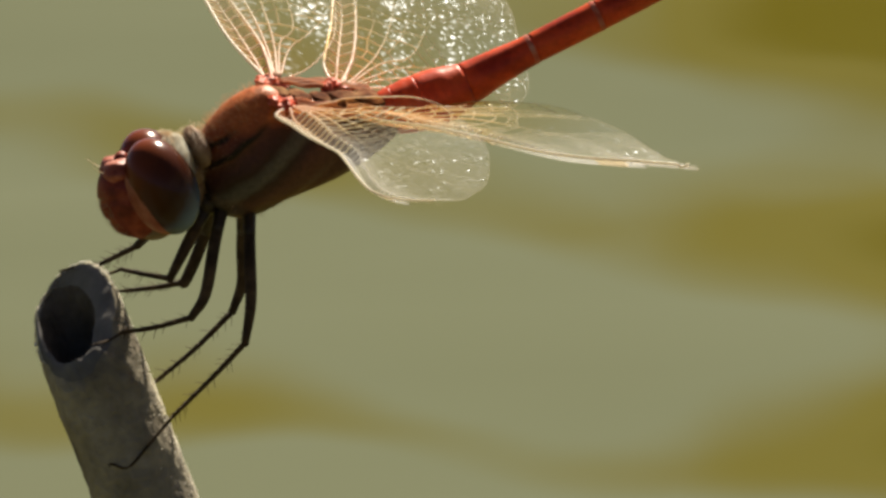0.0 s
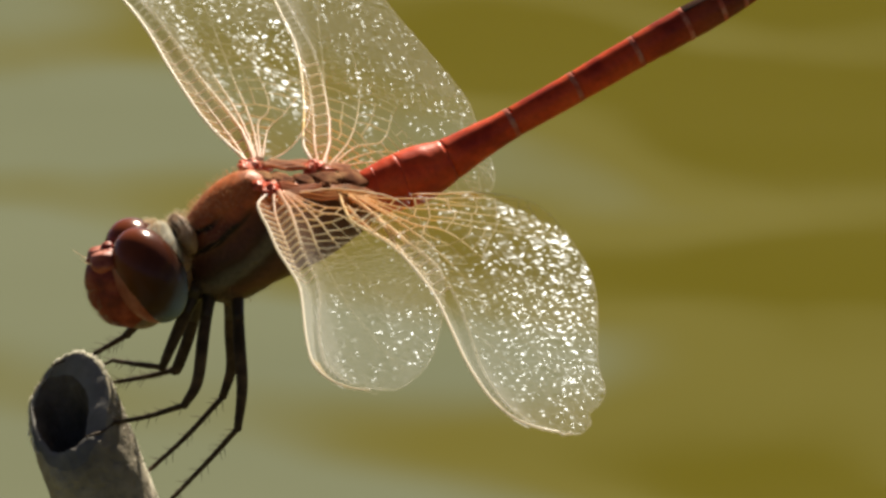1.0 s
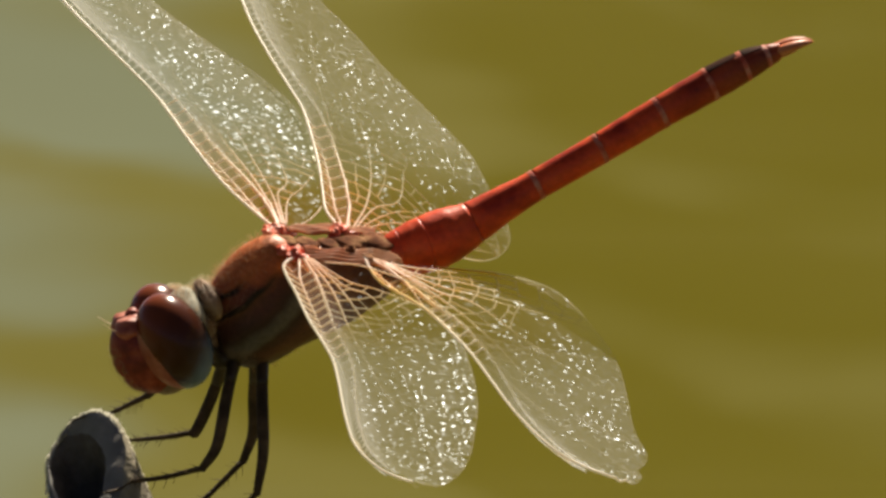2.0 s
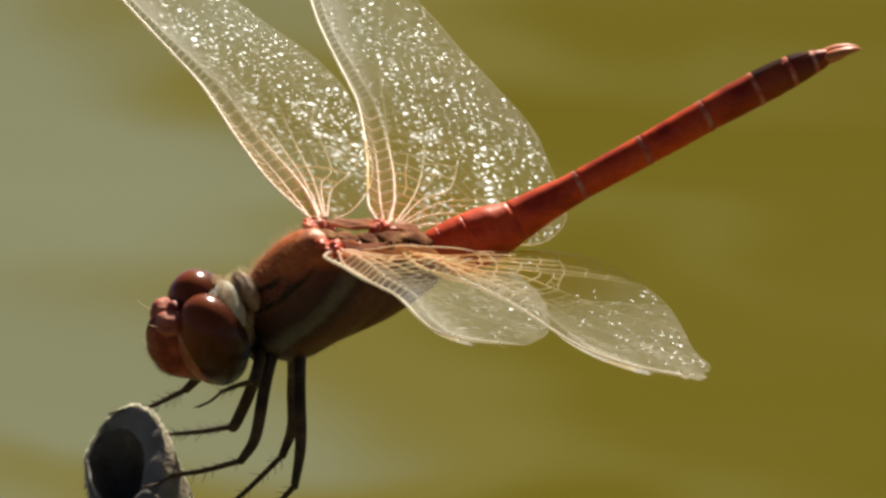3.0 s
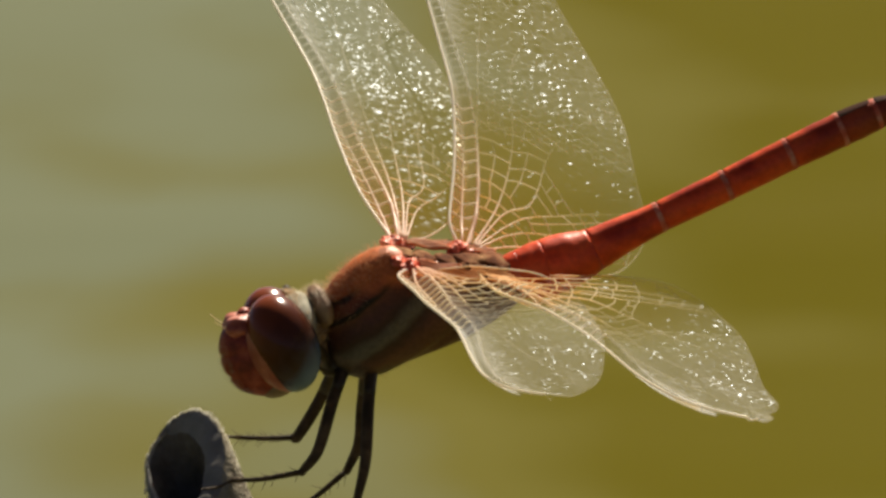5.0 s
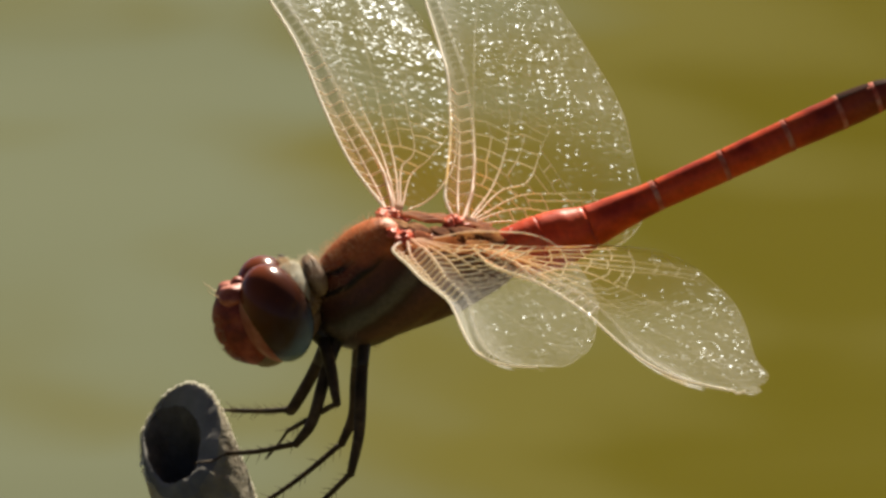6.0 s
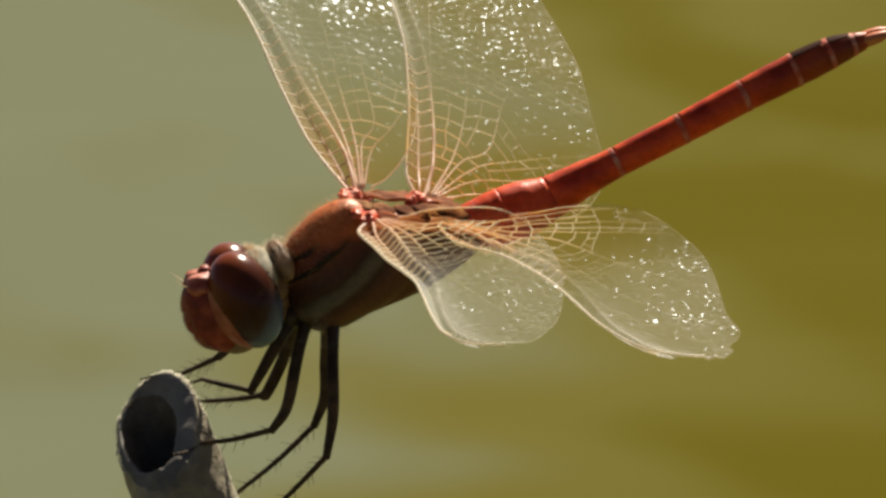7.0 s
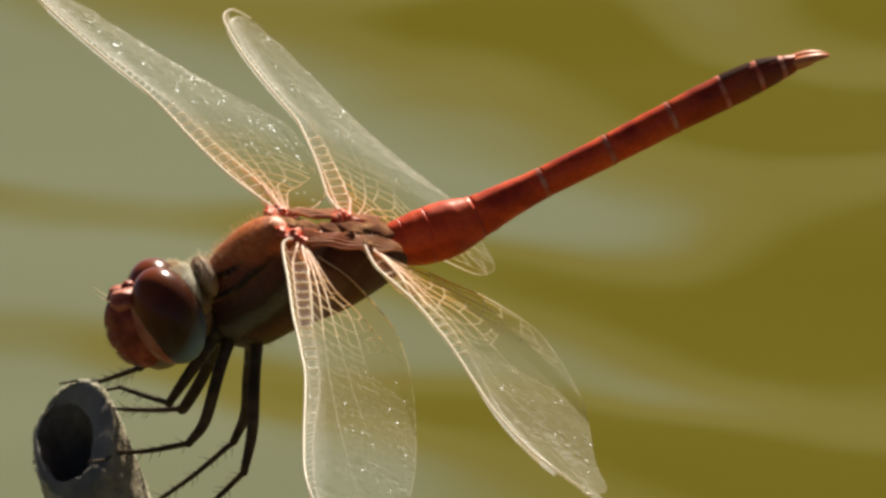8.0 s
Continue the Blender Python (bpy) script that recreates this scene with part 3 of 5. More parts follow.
def thorax(root):
    shape = loft(THORAX_STATIONS, 48, 6, 0.66)
    verts = []
    for p in shape[0]:
        v = Vector(p)
        # sutures: shallow grooves slanting up and back along the flank
        g = 0.0
        for at, deep in ((-1.55, 0.20), (0.35, 0.20), (2.30, 0.30), (3.15, 0.24)):
            d = (v.x * 0.80 + v.z * 0.60) + 0.9 - at
            g -= deep * math.exp(-(d / 0.20) ** 2)
        side = 1 if v.y > 0 else -1
        bump = 0.05 * noise.noise(v * 0.9)
        verts.append((v.x, v.y + side * (g + bump) * min(1, abs(v.y)), v.z))
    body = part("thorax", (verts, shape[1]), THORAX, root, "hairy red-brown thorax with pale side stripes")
    neck = part("pronotum", joined(ball((5.35, 0, -3.1), (0.62, 1.35, 1.0), (0, 25, 0), lump=0.15), ball((5.6, 0, -4.3), (0.85, 1.25, 1.0), lump=0.15, seed=4),
                                   ball((5.90, 0, -3.65), (0.35, 1.0, 0.70), (0, 20, 0), lump=0.3, seed=6), ball((5.2, 0, -5.4), (0.8, 1.2, 0.8), lump=0.3, seed=2)), COLLAR, root, "hairy brown collar behind the head")
    tuft = random.Random(21)
    fluff = []
    for _ in range(500):
        d = Vector((tuft.uniform(-0.2, 0.8), tuft.uniform(-1, 1), tuft.uniform(-1, 1))).normalized()
        fluff.append((Vector((5.5 + d.x * 0.7, d.y * 1.3, -3.9 + d.z * 1.7)), d))
    part("hair", hairs(fluff, 0.5, 0.010, Vector((0, 0, 0.2)), tuft), HAIR, neck, "fine pale hair")["kind"] = "stuff"
    for x in (1.75, -1.75):
        for s in (1, -1):
            lumps = [ball((x + 0.22, 1.36 * s, 0.12), (0.50, 0.42, 0.34), (10, 20, 34 * s), 22, 16, 0.5, 1.0 + x),
                     ball((x - 0.22, 1.62 * s, 0.02), (0.34, 0.34, 0.24), (0, 0, 12), 20, 14, 0.5, 3.0 + x),
                     ball((x + 0.55, 0.95 * s, 0.16), (0.34, 0.36, 0.28), (0, 25, 0), 20, 14, 0.5, 5.0 + x),
                     ball((x - 0.50, 1.02 * s, 0.10), (0.40, 0.30, 0.18), (0, 0, 40 * s), 20, 14, 0.5, 8.0 + x)]
            if x < 0 and s > 0:
                part("wing_root", joined(*lumps[1:]), TAN, root, "tan knuckled wing root")
            else:
                part("wing_root", joined(*lumps), SCLERITE, root, "bright red knuckled wing root")
    # soft skin in pleats between the roots of a fore wing and its hind wing
    for s in (1, -1):
        cols, rows_ = 48, 28
        verts_, faces_ = [], []
        for skin in (0.0, -0.09):
            for i in range(cols):
                t = i / (cols - 1)
                for j in range(rows_):
                    w = j / (rows_ - 1)
                    reach = 0.75 + 0.30 * math.sin(math.pi * t)
                    ridge = 0.10 * abs(math.sin(4.5 * math.pi * w + 2.2 * math.sin(4 * t) + 1.0)) + 0.05 * math.sin(17 * t + 5 * w)
                    verts_.append((1.35 - 4.7 * t - 0.5 * w * t, s * (0.85 + reach * w * 1.25), 0.26 - 0.20 * w * w + ridge + skin - 0.12 * t))
        size = cols * rows_
        for i in range(cols - 1):
            for j in range(rows_ - 1):
                o = i * rows_ + j
                faces_ += [(o, o + 1, o + rows_ + 1, o + rows_), (size + o, size + o + rows_, size + o + rows_ + 1, size + o + 1)]
        rim = [i * rows_ for i in range(cols)] + [size - rows_ + j for j in range(1, rows_)] + [i * rows_ + rows_ - 1 for i in range(cols - 2, -1, -1)] + [j for j in range(rows_ - 2, 0, -1)]
        faces_ += [(p, q, q + size, p + size) for p, q in zip(rim, rim[1:] + rim[:1])]
        part("axillary_membrane", (verts_, faces_), MEMBRANE_TAN, root, "tan pleated skin between the wing roots")
    part("dorsal_plate", joined(ball((2.0, 0, 0.16), (0.80, 0.60, 0.24), lump=0.3), ball((0.65, 0, 0.04), (0.65, 0.72, 0.18), lump=0.3, seed=2), ball((-0.5, 0, 0.04), (0.6, 0.62, 0.2), lump=0.3, seed=3),
                                ball((-1.8, 0, 0.10), (0.95, 0.62, 0.28), lump=0.3, seed=4), ball((-3.2, 0, 0.20), (0.8, 0.90, 0.26), lump=0.3, seed=5)), TAN, root, "tan plates between the wing roots")
    rng = random.Random(11)
    spots = []
    for _ in range(5200):
        f = rng.choice(shape[1][:-2])
        a, b, c = (Vector(verts[i]) for i in f[:3])
        p = a + (b - a) * rng.random() + (c - a) * rng.random() * 0.9
        nrm = (b - a).cross(c - a)
        if nrm.length < 1e-6:
            continue
        nrm.normalize()
        out = Vector((p.x * 0.1, p.y, p.z + 2.6))
        if nrm.dot(out) < 0:
            nrm = -nrm
        if p.x + 0.5 * p.z > 2.75 or (p.z < -5.0 and rng.random() < 0.3):
            spots.append((p, nrm))
    part("hair", hairs(spots, 0.42, 0.007, Vector((0.2, 0, 0.15)), rng), DOWN, body, "fine tan hair")["kind"] = "stuff"


HEAD_AT = (7.35, 0.0, -4.92)


def head(root):
    """Built about its own centre: x to the face, y to its left, z to the crown."""
    base = part("head", joined(ball((-0.80, 0, -0.1), (1.2, 2.2, 1.75), (0, 0, 0), 28, 18, 0.05), ball((-1.24, 0, 0.22), (1.08, 1.95, 1.55), (0, -15, 0), 28, 18, 0.12, 3)), OCCIPUT, root, "hairy pale back of the head")
    for s in (1, -1):
        part("compound_eye", ball((-0.28, 1.12 * s, -0.27), (1.70, 1.92, 2.52), (6 * s, 2, 8 * s), 44, 30), EYE, base, "glossy dark red eye, bluish grey below")
    def creased(shape):
        # a groove above the lip and another under the brow
        out = []
        for x, y, z in shape[0]:
            g = 1 - 0.055 * math.exp(-((z + 1.15) / 0.11) ** 2) - 0.05 * math.exp(-((z + 0.05) / 0.13) ** 2)
            out.append((0.6 + (x - 0.6) * g, y * (0.5 + 0.5 * g), z))
        return out, shape[1]

    part("face", creased(ball((1.06, 0, -0.60), (1.80, 1.46, 2.14), (0, 8, 0), 36, 40, 0.04, 1)), FACE, base, "rust-red face plate")
    for s in (1, -1):
        part("brow_lobe", ball((1.36, 0.48 * s, 1.08), (0.84, 0.80, 0.66), (0, -20, 8 * s), 26, 20, 0.16, 3), BROW, base, "bright red brow")
        part("cheek", ball((-0.13, 1.06 * s, -0.37), (1.63, 1.84, 2.38), (6 * s, 2, 8 * s), 36, 24), PALE, base, "pale rim below the eye")
        part("antenna", tube(smooth_line([(1.9, 0.62 * s, 1.15), (2.25, 0.80 * s, 1.5), (2.55, 0.95 * s, 1.95)], 5), [0.05, 0.05, 0.04, 0.028, 0.022, 0.02, 0.018, 0.016, 0.014, 0.012, 0.01], 6), HAIR, base)
    part("labium", ball((0.25, 0, -2.22), (1.25, 1.3, 0.66), (0, 14, 0), 24, 16, 0.10, 9), LIP, base, "grey-tan lower lip")
    part("crown_bump", ball((1.02, 0, 1.58), (0.34, 0.40, 0.30), (0, 20, 0), 18, 14, 0.10), FACE, base)
    rng = random.Random(7)
    spots = []
    for _ in range(1100):
        a, e = rng.uniform(0, 2 * math.pi), rng.uniform(-1.2, 1.4)
        d = Vector((-abs(math.cos(a)) * math.cos(e), math.sin(a) * math.cos(e), math.sin(e)))
        spots.append((Vector((-1.22 + d.x * 1.05, d.y * 1.92, 0.24 + d.z * 1.56)), d))
    stubble = []
    for _ in range(420):
        d = Vector((1.0, rng.uniform(-0.9, 0.9), rng.uniform(-1.2, 0.7))).normalized()
        stubble.append((Vector((1.12 + d.x * 1.74, d.y * 1.42, -0.55 + d.z * 1.95)), d))
    part("stubble", hairs(stubble, 0.20, 0.010, Vector((0, 0, 0.1)), rng), HAIR, base, "short pale bristles")["kind"] = "stuff"
    part("hair", hairs(spots, 0.30, 0.010, Vector((-0.1, 0, 0.3)), rng), HAIR, base, "fine pale hair")["kind"] = "stuff"
    return base


# legs: joints in the insect's space; the last points grip the stem
LEG_LINES = {
    "near_fore": ([(4.32, 0.62, -6.0), (5.36, 1.38, -7.37), (6.27, 1.61, -9.29)], [(6.27, 1.61, -9.29), (7.02, 0.21, -9.65), (7.71, -1.38, -10.05)], [(7.71, -1.38, -10.05), (8.04, -2.02, -10.55), (8.56, -2.5, -11.0)]),
    "far_fore": ([(4.08, -0.94, -6.4), (5.27, -2.36, -8.03), (6.3, -2.84, -9.6)], [(6.3, -2.84, -9.6), (7.15, -3.09, -10.2), (8.11, -3.18, -10.72)], [(8.11, -3.18, -10.72), (8.95, -3.30, -10.74), (9.95, -3.2, -10.92)]),
    "near_middle": ([(3.61, 0.85, -5.8), (4.42, 2.35, -7.18), (5.08, 3.67, -9.14), (5.73, 3.9, -10.29)], [(5.73, 3.9, -10.29), (7.08, 2.7, -11.41), (8.3, 1.73, -12.12)], [(8.3, 1.73, -12.12), (8.97, 1.91, -12.44), (9.8, 2.05, -12.55)]),
    "far_middle": ([(3.48, -0.46, -6.4), (3.83, -0.63, -8.71), (4.4, -0.65, -10.52), (4.6, -0.7, -10.66)], [(4.6, -0.7, -10.66), (5.8, -1.05, -11.0), (7.2, -1.5, -11.3)], [(7.2, -1.5, -11.3), (7.7, -1.7, -11.4), (8.2, -2.1, -11.6)]),
    "near_hind": ([(2.39, 1.29, -5.5), (2.81, 3.18, -7.05), (2.96, 4.75, -9.01), (3.27, 5.68, -10.79)], [(3.27, 5.68, -10.79), (4.31, 5.34, -12.67), (5.91, 4.85, -15.29)], [(5.91, 4.85, -15.29), (7.11, 5.43, -16.47), (8.1, 5.64, -17.68), (8.85, 5.29, -17.69)]),
    "far_hind": ([(2.1, 0.03, -6.1), (1.73, -0.04, -8.33), (1.43, 0.06, -10.29), (1.8, 0.33, -11.75)], [(1.8, 0.33, -11.75), (3.64, 0.77, -13.53), (5.56, 1.08, -15.13)], [(5.56, 1.08, -15.13), (6.18, 1.21, -15.52), (6.6, 1.3, -15.9)]),
}


def leg(root, key):
    """The thigh with its root; shin and foot turn about the knee."""
    femur, tibia, tarsus = LEG_LINES[key]
    hip, knee = Vector(femur[0]), Vector(tibia[0])
    rng = random.Random(len(key))

    def limb(points, origin, r0, r1, bulge=0.0):
        pts = smooth_line([tuple(Vector(p) - origin) for p in points], 6)
        m = len(pts) - 1
        return pts, [r0 + (r1 - r0) * i / m + bulge * math.sin(math.pi * i / m) for i in range(m + 1)]

    def bristles(points, every, ln, first):
        spines = []
        for i in range(first, len(points) - 1):
            p, q = Vector(tuple(points[i])), Vector(tuple(points[i + 1]))
            way = (q - p).normalized()
            m = max(1, int((q - p).length / every))
            for j in range(m):
                for s in (1, -1):
                    o = p + (q - p) * ((j + rng.random() * 0.5) / m)
                    out = (way.cross(Vector((0, 1, 0))) * s * -0.9 + Vector((0, rng.choice((-1, 1)) * 0.5, 0)) + way * 0.9).normalized()
                    spines.append(tube([o, o + out * ln * rng.uniform(0.7, 1.2)], [0.030, 0.006], 4))
        return joined(*spines)

    pts, radii = limb(femur, hip, 0.27, 0.20, 0.07)
    thigh = part("leg", joined(tube(pts, radii, 12), ball(pts[-1], (0.21, 0.21, 0.21), seg=12, rings=8)), LEG, root, "thin black-brown spiny leg", at=Matrix.Translation(hip * MM))
    part("coxa", joined(ball(pts[0] + np.array((0, 0, 0.15)), (0.52, 0.48, 0.62), seg=16, rings=12, lump=0.2), tube(pts[:5], [0.34, 0.335, 0.32, 0.31, 0.30], 12)), LEG_ROOT, thigh, "brown leg root")
    part("spine", bristles(pts, 0.55, 0.36, len(pts) // 2), LEG, thigh)["kind"] = "stuff"
    bend = Matrix.Translation((knee - hip) * MM)
    tp, tr = limb(tibia, knee, 0.150, 0.105)
    shin = part("tibia", joined(tube(tp, tr, 10), ball(tp[-1], (0.11, 0.11, 0.11), seg=10, rings=6)), LEG, thigh, at=bend)
    comb = part("tibia_spine", bristles(tp, 0.26, 0.62, 0), LEG, thigh, at=bend)
    comb["kind"] = "stuff"
    sp, sr = limb(tarsus, knee, 0.085, 0.06)
    claws = [tube(smooth_line([sp[-1], sp[-1] + np.array((0.10, 0.07 * s, -0.02)), sp[-1] + np.array((0.17, 0.12 * s, -0.14))], 3), [0.04, 0.04, 0.035, 0.03, 0.025, 0.018, 0.008], 6) for s in (1, -1)]
    foot = part("tarsus", joined(tube(sp, sr, 8), *claws), LEG, thigh, at=bend)
    return thigh, (shin, comb, foot)


# wings: span and chord in millimetres, chord positive towards the trailing edge
WING_LEAD = {("fore", 1): [(0, 0), (1.55, -0.84), (5.1, -0.65), (9.01, -0.41), (14.04, 0.13), (20.01, -0.09), (24.91, -0.15), (27.44, 0.48), (28.6, 1.3), (29.1, 2.2)],
             ("hind", 1): [(0, 0), (3.05, -0.26), (6, 0.9), (11.59, 1.29), (18.97, 0.4), (23.99, 0.08), (26.52, 0.43), (27.8, 1.5), (28.1, 2.8)],
             ("fore", -1): [(0, 0), (2.59, -0.46), (4.94, -0.66), (9.01, -0.54), (13.98, -0.3), (20.01, -0.78), (25.02, -1.03), (27.52, -0.1), (28.7, 1.2), (29.01, 2.53)],
             ("hind", -1): [(0, 0), (1.8, -0.46), (5.98, 0.07), (11.73, 0.27), (19.01, -0.55), (23.91, -0.57), (26.47, 0.39), (27.6, 1.25), (28, 2.3)]}
WING_TRAIL = {("fore", 1): [(0.31, 1.31), (1.1, 3.51), (3.16, 5.7), (6.99, 6.74), (11.9, 7.07), (16.98, 6.85), (20.98, 6.22), (24.34, 5.55), (26.85, 4.71), (28.6, 3.7), (29.1, 2.2)],
              ("hind", 1): [(0.77, 3.51), (1.11, 7.51), (2.58, 9.66), (6, 10.16), (9.55, 10.07), (13.93, 8.86), (18.3, 7.4), (21.4, 6.75), (23.3, 5.85), (24.7, 4.85), (26.1, 4.45), (27.3, 3.7), (28.1, 2.8)],
              ("fore", -1): [(0.3, 1.13), (1.2, 2.82), (3.5, 4.68), (7, 6.04), (12.05, 7.08), (17.02, 7.42), (20.87, 6.8), (24.5, 6.35), (27, 5.53), (28.64, 4.22), (29.01, 2.53)],
              ("hind", -1): [(0.3, 3.93), (0.53, 7.53), (2.87, 9.7), (5.7, 10.36), (9.42, 10.03), (14.02, 9.65), (18.45, 8.48), (21.47, 7.38), (23.61, 6.66), (25.01, 5.9), (26.39, 5.09), (27.55, 4), (28, 2.3)]}
# how each wing is bowed along its span, kinked and twisted
WING_BEND = {("fore", 1): (-0.823, 0.115, -0.195, 0.0941), ("hind", 1): (1.96, 0.0354, -0.29, 0.104), ("fore", -1): (0.623, -0.195, -0.0214, -0.525), ("hind", -1): (1.8, -0.369, -0.0801, -0.208)}


def wing(root, kind, s):
    rng = random.Random(3 if kind == "fore" else 5)
    lead = np.array(smooth_line(WING_LEAD[kind, s], 8))
    trail = np.array(smooth_line(WING_TRAIL[kind, s], 8))
    span = lead[-1][0]
    nodus = 0.47 * span if kind == "fore" else 0.41 * span

    def cl(x):
        return float(np.interp(x, lead[:, 0], lead[:, 1]))

    def ct(x):
        return float(np.interp(x, trail[:, 0], trail[:, 1]))

    def strip(x):
        """Distance of the radius vein behind the leading edge."""
        return (0.2 + 1.35 * min(1, x / 2.5)) * (1 - 0.62 * min(1, x / (0.75 * span)))

    def z_of(x, c):
        b = c - cl(x)
        st = strip(x)
        if b < st:
            t = b / max(st, 0.01)
            return 0.16 * math.cos(2 * math.pi * t) - 0.02
        return 0.06 * math.cos(2.1 * (b - st)) * math.exp(-(b - st) * 0.16) - 0.006 * (b - st) ** 2

    bow, kink, twist, outer_twist = WING_BEND[kind, s]

    def place(x, c):
        t, w = x / span, max(0.0, x / span - 0.42)
        return (-c, s * x, z_of(x, c) + bow * t * t + kink * w * 0.3 * span + (twist * t + outer_twist * w) * (c - 1.5))

    # cells: a ladder along the leading edge, a loose honeycomb behind it
    cells, rungs = [], []
    x = 0.5
    while x < span - 1.2:
        w = (0.95 if x < nodus else 0.55) * rng.uniform(0.85, 1.15)
        y = min(x + w, span - 1.0)
        rungs.append(y)
        for lo, hi in ((0.0, 0.5), (0.5, 1.0)):
            cells.append([(x, cl(x) + strip(x) * lo), (y, cl(y) + strip(y) * lo), (y, cl(y) + strip(y) * hi), (x, cl(x) + strip(x) * hi)])
        x = y if w > 0 else span
    ladder = len(cells)
    a = 0.31
    seen = {}

    def node(px, pc):
        key = (round(px * 8), round(pc * 8))
        if key not in seen:
            jx, jc = rng.gauss(0, 0.07), rng.gauss(0, 0.07)
            grow = 1 + 0.55 * max(0, 1 - px / (0.45 * span))
            qx, qc = px * (1.0) + jx * grow, pc + jc * grow
            qx = min(max(qx, 0.45), span - 0.02)
            if pc > ct(qx):
                qc = ct(qx)
            qc = max(min(qc, ct(qx)), cl(qx) + strip(qx))
            seen[key] = (qx, qc)
        return seen[key]

    rows = int(11 / (1.5 * a)) + 2
    cols = int(span / (math.sqrt(3) * a)) + 2
    for r in range(rows):
        for q in range(cols):
            px = math.sqrt(3) * a * (q + 0.5 * (r % 2))
            pc = -0.4 + 1.5 * a * r
            if not 0.3 < px < span - 0.1:
                continue
            if pc > ct(px) + 0.1 or pc < cl(px) + strip(px) - 0.25:
                continue
            poly = [node(px + a * math.cos(math.pi / 6 + math.pi / 3 * j), pc + a * math.sin(math.pi / 6 + math.pi / 3 * j)) for j in range(6)]
            cells.append(poly)
    verts, faces, edges, shared, creases = [], [], {}, {}, set()

    def corner(p):
        key = (round(p[0], 2), round(p[1], 2))
        if key not in shared:
            shared[key] = len(verts)
            verts.append(place(*p))
        return shared[key]

    for count, poly in enumerate(cells):
        keep = [poly[i] for i in range(len(poly)) if math.hypot(poly[i][0] - poly[i - 1][0], poly[i][1] - poly[i - 1][1]) > 0.05]
        if len(keep) < 3:
            continue
        mx, mc = sum(p[0] for p in keep) / len(keep), sum(p[1] for p in keep) / len(keep)
        reach = sum(math.hypot(p[0] - mx, p[1] - mc) for p in keep) / len(keep)
        # each pane is a shallow cap with a tilt of its own; flatter near the root and in front
        back = (mc - cl(mx)) / max(0.5, ct(mx) - cl(mx))
        zone = min(1.0, max(0.0, (mx / span - 0.18) / 0.30)) * (0.45 + 0.55 * min(1.0, back * 1.5))
        zone *= 0.85 + 0.9 * max(-0.45, noise.noise(Vector((mx * 0.28, mc * 0.35, 3.0 if kind == "fore" else 9.0))))
        slope = math.radians(abs(rng.gauss(0, 14 if s > 0 else (18 if kind == "hind" else 15))) + 6.5) * (0.45 + 0.55 * zone) * rng.choice((1, 1, 1, -1))
        tx, tc = rng.gauss(0, 0.08) * zone, rng.gauss(0, 0.08) * zone
        if rng.random() < 0.28:
            # a flat pane catches the sun rarely, but as a whole
            slope, tx, tc = slope * 0.35, tx * 2.2, tc * 2.2
        if count < ladder:
            slope, tx, tc = slope * 0.25, tx * 0.4, tc * 0.4
        m = len(keep)
        rim = [corner(p) for p in keep]
        first = len(verts)
        for ring in (0.80, 0.42):
            for p in keep:
                qx, qc = mx + (p[0] - mx) * ring, mc + (p[1] - mc) * ring
                vx, vy, vz = place(qx, qc)
                verts.append((vx, vy, vz + 0.5 * slope * reach * (1 - ring * ring) + tx * (qx - mx) + tc * (qc - mc)))
        vx, vy, vz = place(mx, mc)
        verts.append((vx, vy, vz + 0.5 * slope * reach))
        for i in range(m):
            j = (i + 1) % m
            faces.append((rim[i], rim[j], first + j, first + i))
            faces.append((first + i, first + j, first + m + j, first + m + i))
            faces.append((first + m + i, first + m + j, first + 2 * m))
            creases.add((min(rim[i], rim[j]), max(rim[i], rim[j])))
            p, q = keep[i], keep[j]
            if count < ladder and p[0] < nodus:
                continue
            edges[tuple(sorted(((round(p[0], 2), round(p[1], 2)), (round(q[0], 2), round(q[1], 2)))))] = (p, q)
    blade = part("wing", (verts, faces), MEMBRANE, root, "clear glittering wing with reddish veins at its root")
    sharp = blade.data.attributes.new("sharp_edge", "BOOLEAN", "EDGE")
    for e in blade.data.edges:
        sharp.data[e.index].value = (min(e.vertices), max(e.vertices)) in creases
    # net of cross veins: wide cells near the root, a fine mesh beyond
    net = [(p, q) for p, q in edges.values() if max(p[0], q[0]) > 0.33 * span or min(p[1] - cl(p[0]), q[1] - cl(q[0])) < strip(p[0]) - 0.02]
    deep = 1.0 if kind == "fore" else 1.35
    fan = [[(0.2, 0.5), (0.16 * span, 1.25), (0.34 * span, 1.55), (0.6 * span, 2.3), (0.85 * span, 3.6), (0.93 * span, ct(0.93 * span) - 0.1)],
           [(0.2, 0.6), (0.14 * span, 1.7 * deep), (0.30 * span, 2.5 * deep), (0.55 * span, 4.0), (0.76 * span, ct(0.76 * span) - 0.1)],
           [(0.2, 0.7), (0.12 * span, 1.9 * deep), (0.17 * span, 3.1 * deep), (0.34 * span, 4.3 * deep), (0.50 * span, ct(0.50 * span) - 0.1)],
           [(0.3, 0.8), (0.10 * span, 2.2 * deep), (0.14 * span, 3.6 * deep), (0.22 * span, ct(0.22 * span) - 0.1)]]
    if kind == "hind":
        fan += [[(0.3, 0.9), (0.07 * span, 2.9), (0.10 * span, 5.6), (0.16 * span, ct(0.16 * span) - 0.1)], [(0.3, 1.0), (0.04 * span, 3.2), (0.05 * span, 6.0), (0.07 * span, ct(0.07 * span) - 0.1)]]
    spine = [(0, 0.3)] + [(span * t, cl(span * t) + strip(span * t)) for t in (0.12, 0.3, 0.5)]
